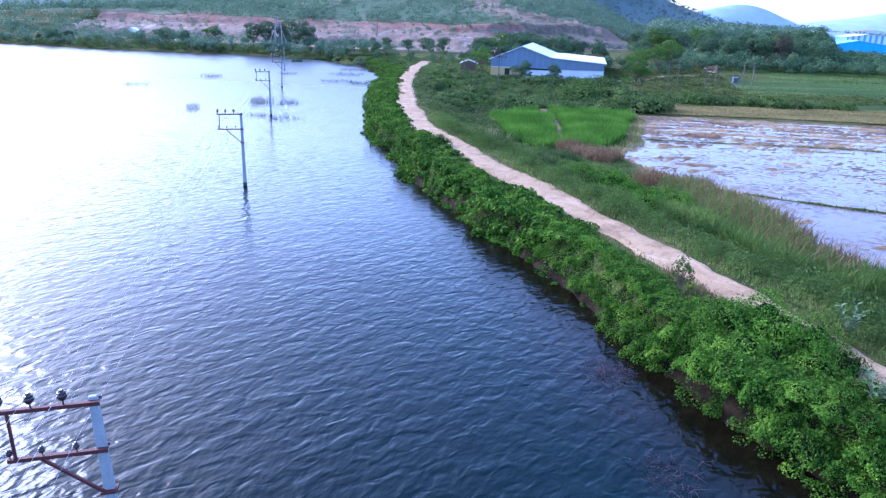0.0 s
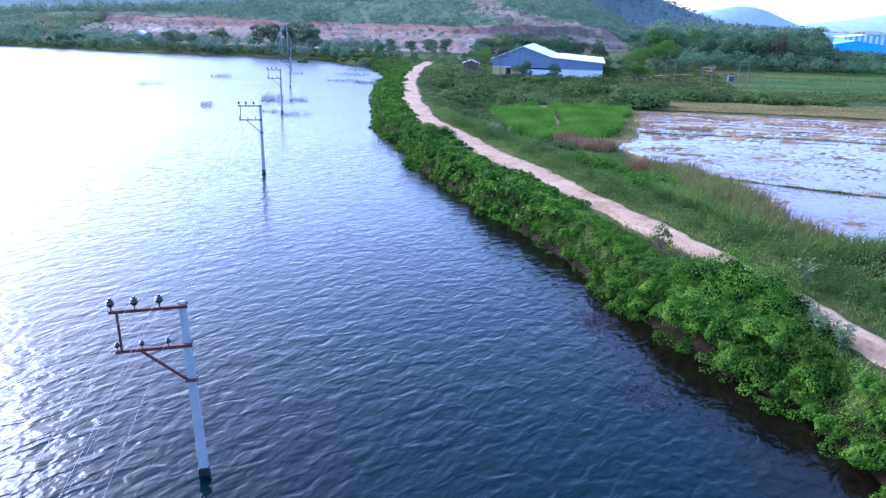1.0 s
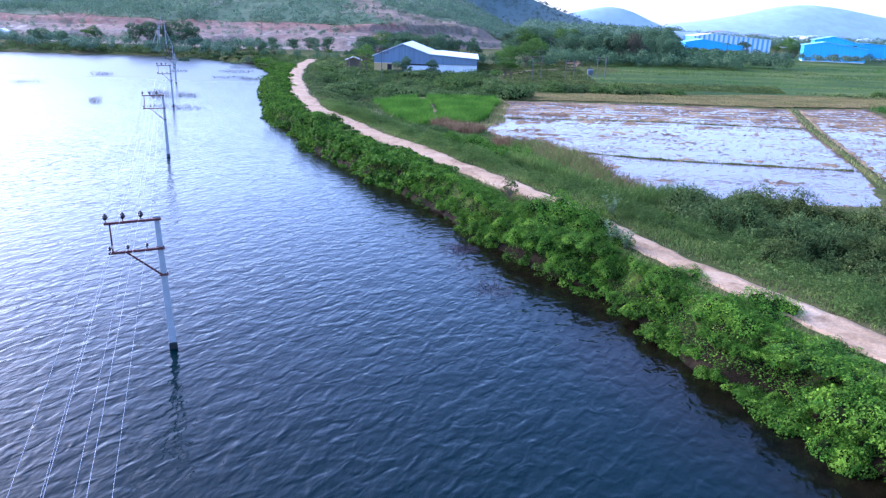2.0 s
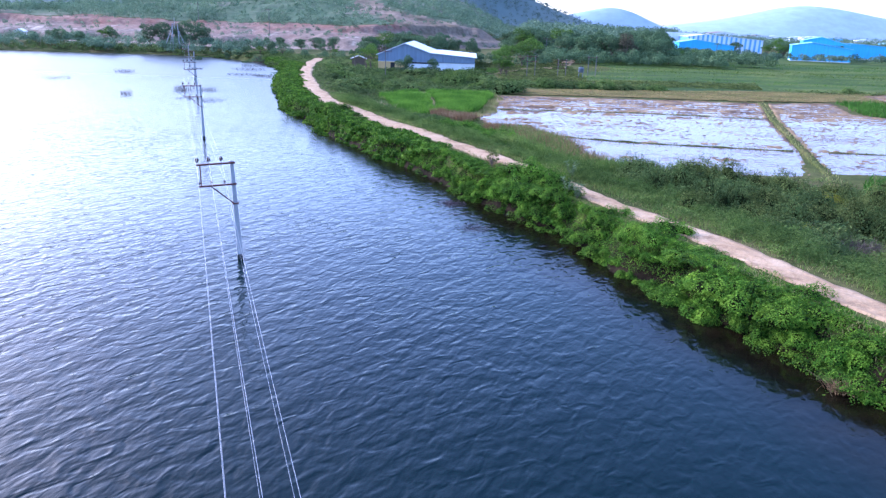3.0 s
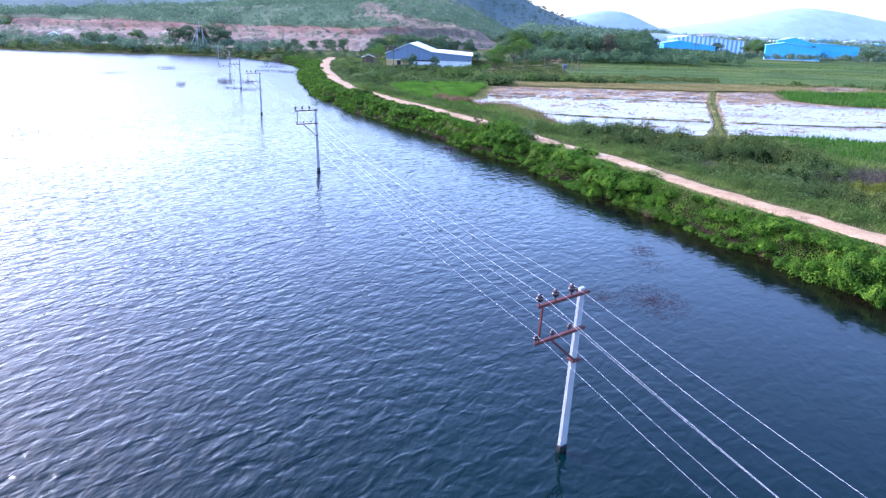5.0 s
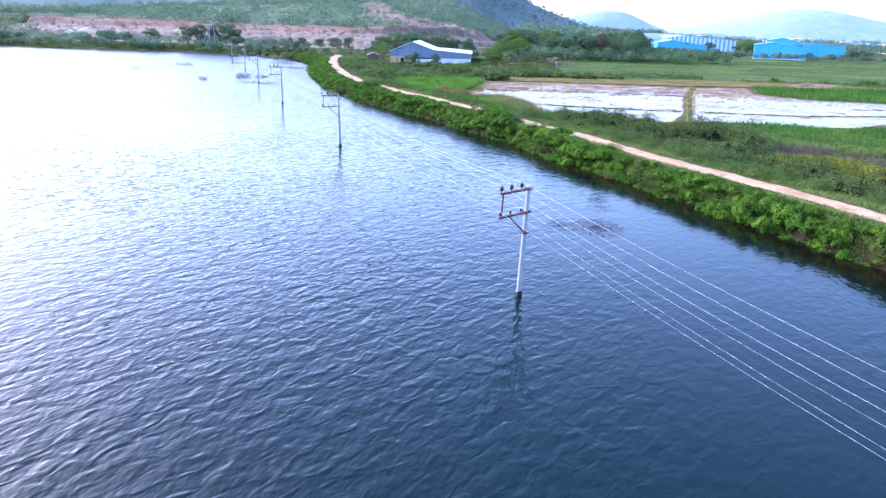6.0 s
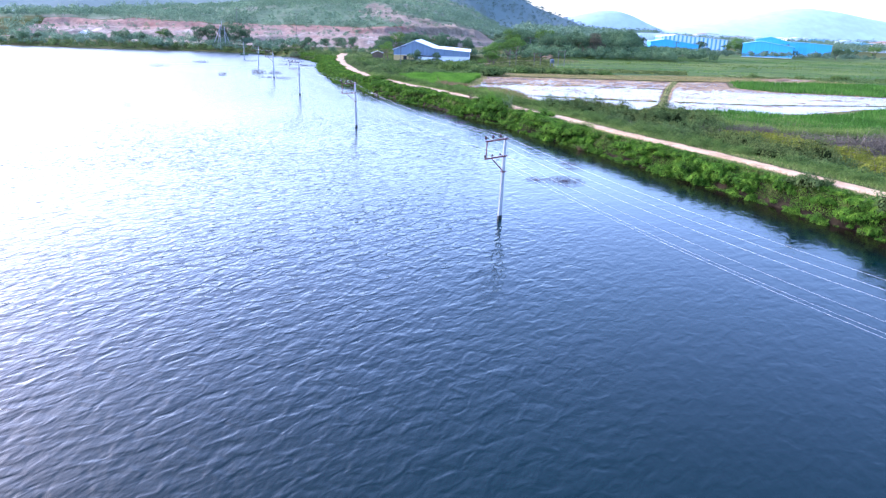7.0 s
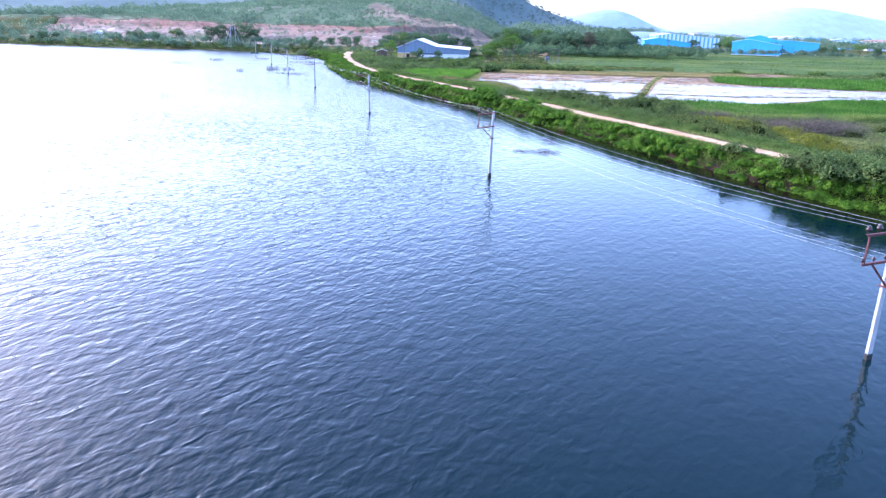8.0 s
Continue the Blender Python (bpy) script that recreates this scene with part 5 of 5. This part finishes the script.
def brush_mat(x, y, rx, ry, n, seed, label="dark drowned bush just under the lake surface"):
    """The tangled top of a drowned bush: fine twigs that only just break the surface."""
    r = np.random.default_rng(seed)
    lines = []
    for _ in range(n):
        a, d = r.uniform(0, 2 * math.pi), r.uniform(0, 1) ** 0.85
        p = Vector((rx * d * math.cos(a), ry * d * math.sin(a), r.uniform(-0.012, 0.006)))
        b, ln = r.uniform(0, 2 * math.pi), r.uniform(0.08, 0.32)
        q = p + Vector((math.cos(b), math.sin(b), 0)) * ln * 0.5 + Vector((0, 0, r.uniform(0.0, 0.018)))
        w = q + Vector((math.cos(b + r.normal(0, 0.6)), math.sin(b), 0)) * ln * 0.5 - Vector((0, 0, 0.02))
        lines.append([(p, 0.0035), (q, 0.003), (w, 0.002)])
    return thing("drowned_bush", mesh_np("drowned_bush", *tubes(lines, 3), TWIG), label, "brush", "drowned brush in the lake", at=Matrix.Translation((x, y, 0)))


for i, spot in enumerate(((9.9, 6.1, 1.6, 2.2, 2200), (7.7, 6.2, 0.9, 1.4, 600), (11.1, 13.8, 0.9, 1.3, 420), (10.9, 11.4, 1.1, 1.6, 320), (-0.6, 46.1, 1.1, 1.1, 1000), (0.9, 39.9, 1.0, 1.0, 420), (-0.4, 43.2, 0.9, 0.8, 160), (-17.9, -29.3, 0.7, 1.0, 90))):
    brush_mat(*spot, 240 + i)
for i, (x, y, rad, n, high) in enumerate(((-0.7, 45.8, 0.5, 26, 0.18), (0.9, 40.0, 0.9, 24, 0.2), (3.0, 43.4, 0.35, 7, 0.35), (11.2, 13.4, 0.6, 6, 0.1),
                                          (-46.8, 116.9, 1.7, 120, 0.9), (-43.2, 117.7, 1.6, 90, 0.6), (-37.7, 103, 2.2, 80, 0.35), (-41.5, 104.5, 1.4, 50, 0.3), (-72.8, 150.8, 2.0, 90, 0.8), (-76, 131.3, 2.6, 70, 0.5), (-52, 107.2, 0.8, 50, 0.7),
                                          (-48.4, 154, 3.5, 140, 0.4), (-43, 151.4, 2.5, 120, 0.4), (-52, 170, 4.0, 140, 0.5), (-54.8, 184, 3.5, 120, 0.5), (-44.2, 46.7, 0.8, 16, 0.7), (-42.5, 46.9, 0.9, 10, 0.4), (-64, 166, 2.4, 60, 0.5))):
    dead_brush(x, y, rad, n, high, 200 + i)

# clump of dry straw at the waterline
rs = np.random.default_rng(31)
p = rs.normal(0, 0.2, (170, 3)) * np.array([1.2, 0.8, 0])
thing("straw_clump", mesh_np("straw_clump", *blades(p, 0.45, 0.03, 0.8, rs), BROWNREED), "dry brown straw clump at the waterline", "grass clump", at=Matrix.Translation((13.4, 21.3, 0.05)))
for x, y, nn, hh in ((-12.3, 92, 260, 0.7), (-1.6, 88.5, 900, 0.6), (6.6, 71.5, 700, 1.0)):
    p = rs.normal(0, 0.9, (nn, 3)) * np.array([1.2, 1.0, 0])
    thing("straw_clump", mesh_np("straw_clump", *blades(p, hh, 0.05, 0.3, rs), STRAW), "dry brown grass clump among green weeds", "grass clump", at=Matrix.Translation((x, y, height_at(x, y) - 0.02)))

# ---- power line over the lake ----
LINE = [(17.6, -37.75), (4.34, -6.22), (-10.8, 32.74), (-25.95, 69.05), (-39.9, 104.6), (-53.2, 138.6), (-68.5, 175.5)]
LEAN = [(0, 0), (0.086, -0.45), (-0.1, -0.18), (-0.04, 0.05), (-0.15, 0.25), (0.1, 0.1), (0, 0)]
TURN = [26.0, 38.0, 23.6, 22.3, 21.4, 22.0, 22.5]
TOP = [5.0, 5.16, 5.02, 5.25, 5.35, 5.3, 5.3]
PINS_TOP, PINS_LOW = (0.49, 1.05, 1.58), (0.42, 1.02, 1.58)
ARM_Z = -1.145


def insulator_bm(bm, at, s):
    """A pin insulator: a steel spindle and a bell that widens to a shed and closes in a grooved head."""
    return lathe_bm([(r * s, z * s) for r, z in ((0.014, 0.0), (0.014, 0.075), (0.036, 0.08), (0.05, 0.10), (0.062, 0.105), (0.076, 0.135), (0.088, 0.15), (0.090, 0.172),
                                                 (0.072, 0.186), (0.066, 0.20), (0.074, 0.214), (0.07, 0.238), (0.045, 0.246), (0.04, 0.258), (0.046, 0.268), (0.03, 0.283))], 14, bm, at)


def line_pole(top):
    """Concrete pole in water; its arms point along -x, the line runs along y."""
    ob = thing("power_pole", None, "grey concrete power pole with rusty cross-arms standing in water", "power pole", "power poles in the lake")
    bm = bmesh.new()
    lo, hi = [], []
    for (w, d, z, ring) in ((0.25, 0.13, 0.24, lo), (0.165, 0.11, top, hi)):
        ring += [bm.verts.new((x * w / 2, y * d / 2, z)) for x, y in ((-1, -1), (1, -1), (1, 1), (-1, 1))]
    for i in range(4):
        bm.faces.new((lo[i], lo[(i + 1) % 4], hi[(i + 1) % 4], hi[i]))
    bm.faces.new(hi)
    bm.faces.new(lo[::-1])
    bmesh.ops.bevel(bm, geom=bm.edges[:], offset=0.014, segments=1, affect="EDGES")
    part("pole_shaft", (bm, CONCRETE), ob)
    part("wet_foot", (box_bm((0.285, 0.165, 2.75), (0, 0, -1.13), 0.02), WET), ob, "dark wet foot of the pole")
    for name, z, length in (("top_arm", top - 0.10, 1.64), ("lower_arm", top + ARM_Z, 1.63)):
        bm = box_bm((length + 0.14, 0.085, 0.012), (0.14 - (length + 0.14) / 2, -0.11, z + 0.036))
        box_bm((length + 0.14, 0.012, 0.075), (0.14 - (length + 0.14) / 2, -0.148, z), 0, bm)
        arm = part(name, (bm, RUST), ob)
        bm = box_bm((0.25, 0.012, 0.06), (0, 0.085, z))
        for sx in (-0.105, 0.105):
            box_bm((0.014, 0.25, 0.014), (sx, -0.02, z), 0, bm)
        part("clamp", (bm, RUST), arm)
        for px in (PINS_TOP if name == "top_arm" else PINS_LOW):
            part("insulator", (insulator_bm(None, (-px, -0.11, z + 0.042), 1.12 if name == "top_arm" else 0.75), PORCELAIN), arm, "dark brown porcelain insulator")
    part("strut", (bar_bm((-1.47, -0.11, top - 0.08), (-1.49, -0.11, top + ARM_Z), 0.05, 0.05), RUST), ob)
    part("brace", (bar_bm((-1.09, -0.11, top + ARM_Z), (-0.06, -0.11, top + ARM_Z - 0.96), 0.055, 0.055), RUST), ob)
    part("brace_clamp", (box_bm((0.30, 0.26, 0.05), (0, -0.02, top + ARM_Z - 0.975)), RUST), ob)
    return ob


def tip(i, k):
    """The wire's place on insulator k of pole i."""
    row, j = divmod(k, 3)
    px = (PINS_TOP, PINS_LOW)[row][j]
    z = (TOP[i] - 0.10 + 0.34) if row == 0 else (TOP[i] + ARM_Z + 0.042 + 0.22)
    return POLE_M[i] @ Vector((-px, -0.11, z))


POLE_M = []
for i, (x, y) in enumerate(LINE):
    lean = Vector((LEAN[i][0], LEAN[i][1], 5.0)).normalized()
    m = Matrix.Translation((x, y, 0)) @ Vector((0, 0, 1)).rotation_difference(lean).to_matrix().to_4x4() @ Matrix.Rotation(radians(TURN[i]), 4, "Z")
    POLE_M.append(m)
    line_pole(TOP[i]).matrix_basis = m
for i in range(len(LINE) - 1):
    for k in range(6):
        p0, p1 = tip(i, k), tip(i + 1, k)
        sag = 0.42 + 0.05 * ((k * 7 + i * 3) % 5)
        pts = [(p0.lerp(p1, t / 14) - Vector((0, 0, sag * 4 * (t / 14) * (1 - t / 14))), 0.003 if k < 3 else 0.0025) for t in range(15)]
        thing("overhead_wire", mesh_np("overhead_wire", *tubes(pts and [pts], 5), ALU), "thin bright aluminium wire sagging between two poles", "wire", "wires of the lake power line")


def double_pole(x, y):
    """Two poles tied near the top, with stays, where the line turns on the far shore."""
    ob = thing("guyed_double_pole", None, "grey double pole with slanted stays on the far shore", "power pole", at=Matrix.Translation((x, y, height_at(x, y))))
    for sx in (-1.1, 1.1):
        part("pole_shaft", (bar_bm((sx, 0, -0.3), (sx * 0.75, 0, 8.6), 0.24, 0.2), CONCRETE), ob)
    for z in (8.2, 6.6):
        part("cross_arm", (bar_bm((-1.9, -0.14, z), (1.9, -0.14, z), 0.1, 0.1), RUST), ob)
    for a, b in (((-4.6, 0.5, -0.2), (-0.8, 0, 8.0)), ((-2.6, 0.5, -0.2), (-0.5, 0, 8.6)), ((3.4, 0.5, -0.2), (0.7, 0, 7.4))):
        part("stay_pole", (bar_bm(a, b, 0.16, 0.16), CONCRETE), ob)
    part("mast", (bar_bm((-0.1, 0, 7), (-0.1, 0, 10.4), 0.12, 0.12), CONCRETE), ob)
    return ob


double_pole(-94, 231)


def land_pole(x, y, h, arms, pair=False):
    ob = thing("roadside_pole", None, "weathered concrete electricity pole with short cross-arms on land", "power pole", "electricity poles on land", at=Matrix.Translation((x, y, height_at(x, y))))
    for sx in ((-0.9, 0.9) if pair else (0,)):
        part("pole_shaft", (bar_bm((sx, 0, -0.3), (sx, 0, h), 0.16, 0.14), POST), ob)
    for z in arms:
        part("cross_arm", (bar_bm((-1.3, -0.12, z), (1.3, -0.12, z), 0.09, 0.09), RUST), ob)
        for px in (-1.15, 0.0, 1.15):
            part("insulator", (insulator_bm(None, (px, -0.12, z + 0.04), 1.0), PORCELAIN), ob)
    return ob


land_pole(-17.4, 149.5, 6.6, (6.0, 5.3))
land_pole(13.8, 166, 4.9, (4.5, 3.4), True)
land_pole(21.2, 169.5, 4.0, (3.7, 2.7, 1.9), True)
land_pole(28.8, 174, 4.6, (4.2,), True)
land_pole(-100, 268, 12, (11,))
land_pole(-76, 275, 9, (8.5,))
land_pole(24, 238, 6.4, (5.9,))


def transformer(x, y):
    ob = thing("pole_transformer", None, "grey-blue transformer with cooling fins on a low frame", "transformer", at=Matrix.Translation((x, y, height_at(x, y))))
    part("tank", (box_bm((1.1, 0.8, 1.1), (0, 0, 1.75), 0.05), STEELGREY), ob)
    for i in range(5):
        part("cooling_fin", (box_bm((0.06, 0.35, 0.9), (-0.44 + i * 0.22, -0.56, 1.75), 0.01), STEELGREY), ob)
    for sx in (-0.45, 0.45):
        part("leg", (box_bm((0.12, 0.12, 1.5), (sx, 0, 0.55)), STEELGREY), ob)
    for i in range(3):
        part("bushing", (insulator_bm(None, (-0.3 + i * 0.3, 0, 2.3), 1.4), PORCELAIN), ob)
    return ob


transformer(25.4, 168)


# ---- buildings ----
def prism_bm(profile, y0, y1, bm=None):
    """A closed profile of (x, z) points drawn out from y0 to y1."""
    bm = bm or bmesh.new()
    a = [bm.verts.new((x, y0, z)) for x, z in profile]
    b = [bm.verts.new((x, y1, z)) for x, z in profile]
    n = len(profile)
    bm.faces.new(a)
    bm.faces.new(b[::-1])
    for i in range(n):
        bm.faces.new((a[i], b[i], b[(i + 1) % n], a[(i + 1) % n]))
    return bm


def roof_sheet(ob, x0, z0, x1, z1, y0, y1, mat, over=0.35):
    part("roof_sheet", (prism_bm([(x0, z0), (x1, z1), (x1, z1 + 0.14), (x0, z0 + 0.14)], y0 - over, y1 + over), mat), ob)


def warehouse(x, y, turn, eaves, depth, walls, roof, base=None, base_h=0.0, label="", name="warehouse", ground=None):
    """A sheet-clad hall: eaves is its front outline as (x, z) from side to side."""
    z = height_at(x, y) if ground is None else ground
    ob = thing(name, None, label, "warehouse" if name != "house" else "house", "far buildings" if name == "far_hall" else "", at=Matrix.Translation((x, y, z)) @ Matrix.Rotation(radians(turn), 4, "Z"))
    w, t = eaves[-1][0], 0.2
    for y0, y1, nm in ((0, t, "front_wall"), (depth - t, depth, "back_wall")):
        part(nm, (prism_bm([(0, base_h), (w, base_h)] + eaves[::-1], y0, y1), walls), ob)
    for x0, hz in ((0, eaves[0][1]), (w - t, eaves[-1][1])):
        part("side_wall", (box_bm((t, depth - 2 * t, hz - base_h), (x0 + t / 2, depth / 2, (hz + base_h) / 2)), walls), ob)
    if base:
        part("base_wall", (box_bm((w, depth - 0.02, base_h + 0.3), (w / 2, depth / 2 - 0.01, (base_h - 0.3) / 2)), base), ob)
    for (xa, za), (xb, zb) in zip(eaves, eaves[1:]):
        s = (zb - za) / (xb - xa)
        xa2 = xa - (0.4 if xa == 0 else 0)
        xb2 = xb + (0.4 if xb == w else 0)
        roof_sheet(ob, xa2, za + s * (xa2 - xa) + 0.01, xb2, zb + s * (xb2 - xb) + 0.01, 0, depth, roof)
    return ob


shed = warehouse(-21.6, 170.5, 0, [(0, 3.7), (6.2, 6.25), (12.2, 4.25), (22.6, 3.5)], 27, GREYSHEET, ROOFSHEET, WHITEWASH, 2.2, "grey-blue sheet-clad shed with a white roof and whitewashed base", "storage_shed", 0.9)
part("ochre_panel", (box_bm((6.2, 0.06, 2.2), (3.1, -0.035, 1.05)), OCHRE), shed, "ochre plastered stretch of the base wall")
# solid black panel on the wall, painted as the doorway's dark inside
part("doorway", (box_bm((1.0, 0.08, 2.0), (3.4, -0.05, 0.95)), DARK), shed, "black panel for the shade in the doorway")
part("gutter", (box_bm((9.6, 0.14, 0.1), (17.6, -0.12, 2.22)), STEELGREY), shed)
# black strip on the wall, painted as shade below the sheets
part("eaves_shade", (box_bm((6.4, 0.06, 0.35), (9.6, -0.035, 2.0)), DARK), shed, "black strip for the shade under the sheets")
warehouse(92.3, 333, -8, [(0, 5.2), (7, 6.5), (23.5, 4.2)], 18, BLUESHEET, BLUEROOF, WHITEWASH, 0.8, "bright blue sheet-clad hall among trees", "blue_hall", 2.2)
warehouse(107.3, 372, -3, [(0, 7.6), (8, 8.8), (36, 6.7)], 22, STRIPES, ROOFSHEET, WHITEWASH, 1.0, "large hall in vertical blue and white stripes", "striped_hall", 2.2)
warehouse(98, 394, -4, [(0, 8.9), (8, 9.3), (20, 8.9)], 12, ROOFSHEET, ROOFSHEET, None, 0.0, "white-roofed hall behind striped one", "far_hall", 2.2)
blue = warehouse(122, 286, -20, [(0, 6.5), (7, 7.7), (20.5, 5.6)], 17, BLUESHEET, BLUEROOF, WHITEWASH, 1.1, "bright blue sheet-clad hall with low-pitched roof", "blue_hall", 1.7)
warehouse(135, 307, -20, [(0, 8.2), (6.5, 9.6), (17, 6.8)], 18, BLUESHEET, BLUEROOF, WHITEWASH, 1.0, "bright blue hall standing behind another", "blue_hall", 1.8)
warehouse(158, 326, -20, [(0, 7.2), (8, 7.0), (20, 6.2)], 12, BLUESHEET, BLUEROOF, WHITEWASH, 1.0, "long blue hall with low flat roof", "blue_hall", 2.0)
warehouse(-29, 178, 8, [(0, 1.9), (1.6, 2.5), (3.2, 1.9)], 3.2, BARK, CONCRETE, None, 0.0, "small dark hut with grey sheet roof beside the palms", "hut")
warehouse(18, 262, -10, [(0, 2.6), (2.5, 3.8), (5, 2.6)], 5, WHITEWASH, TERRACOTTA, None, 0.0, "small plastered house with clay roof among trees", "house")
warehouse(30, 255, 6, [(0, 2.6), (3, 4.0), (6, 2.6)], 5, OCHRE, TERRACOTTA, None, 0.0, "small plastered house with clay roof among trees", "house")
warehouse(-171, 270, 10, [(0, 2.2), (1.6, 3.0), (3.2, 2.2)], 3, WHITEWASH, ROOFSHEET, None, 0.0, "small white hut at the quarry foot", "hut")
rf = np.random.default_rng(12)
for i in range(26):
    x, y = rf.uniform(170, 760), rf.uniform(430, 980)
    if x < 0.28 * y:
        x += 0.2 * y
    w, hh = rf.uniform(12, 32), rf.uniform(4.0, 6.5)
    wall, top = ((WHITEWASH, ROOFSHEET), (BLUESHEET, BLUEROOF), (WHITEWASH, ROOFSHEET), (WHITEWASH, TERRACOTTA))[i % 4]
    warehouse(x, y, rf.uniform(-20, 20), [(0, hh), (w / 2, hh + w * 0.06), (w, hh)], rf.uniform(12, 24), wall, top, None, 0.0, "pale far hall of the industrial town", "far_hall")


def palm(x, y, h, seed):
    """A small coconut palm: ringed trunk and arching fronds."""
    r = np.random.default_rng(seed)
    ob = thing("palm_tree", None, "small palm with drooping yellowish fronds", "palm", "palms by the shed", at=Matrix.Translation((x, y, height_at(x, y))))
    part("trunk", mesh_np("trunk", *tubes([[((0.1 * math.sin(k), 0, h * 0.7 * k / 6 - 0.1), 0.16 - 0.01 * k) for k in range(7)]], 8), BARK), ob)
    for i in range(11):
        a, up = i * 2.4, r.uniform(0.2, 0.9)
        mid = [Vector((math.cos(a) * t * 1.9, math.sin(a) * t * 1.9, h * 0.7 + up * 1.4 * t - 1.9 * t * t)) for t in np.linspace(0, 1, 8)]
        V, Fq = [], []
        for k in range(7):
            d = (mid[k + 1] - mid[k]).normalized()
            sd = d.cross(Vector((0, 0, 1))).normalized() * 0.42 * (1 - 0.09 * k)
            for sgn in (1, -1):
                b = len(V)
                V += [mid[k], mid[k] + d * 0.12, mid[k] + sd * sgn + d * 0.25 - Vector((0, 0, 0.22))]
                Fq.append((b, b + 1, b + 2))
        part("frond", mesh_np("frond", V, Fq, YELLOW if i % 3 == 0 else LIME), ob)
    return ob


for i, (x, y, h) in enumerate(((-24.2, 168, 5.4), (-27.5, 173, 4.6), (-22.9, 167, 3.6), (88, 268, 8.0))):
    palm(x, y, h, 300 + i)

# ---- far hills ----
def far_hill(cx, cy, wide, high, key, label, peaks):
    """A rounded range, with the haze put into its colour."""
    xs, ys = np.linspace(-wide, wide, 61), np.linspace(-wide * 0.35, wide * 0.35, 21)

    def top(x, y):
        h = sum(a * np.exp(-(((x / wide - c) / w) ** 2)) for c, w, a in peaks)
        return high * h * np.cos(np.clip(y / (wide * 0.35), -1, 1) * math.pi / 2) * (1 - np.abs(x / wide) ** 4) * (1 + 0.04 * wobble(x, y, 12 / wide)) - 4

    return thing("distant_hill", grid_mesh("distant_hill", xs, ys, top, HAZE[key]), label, "hill", kind="backdrop", at=Matrix.Translation((cx, cy, 0)))


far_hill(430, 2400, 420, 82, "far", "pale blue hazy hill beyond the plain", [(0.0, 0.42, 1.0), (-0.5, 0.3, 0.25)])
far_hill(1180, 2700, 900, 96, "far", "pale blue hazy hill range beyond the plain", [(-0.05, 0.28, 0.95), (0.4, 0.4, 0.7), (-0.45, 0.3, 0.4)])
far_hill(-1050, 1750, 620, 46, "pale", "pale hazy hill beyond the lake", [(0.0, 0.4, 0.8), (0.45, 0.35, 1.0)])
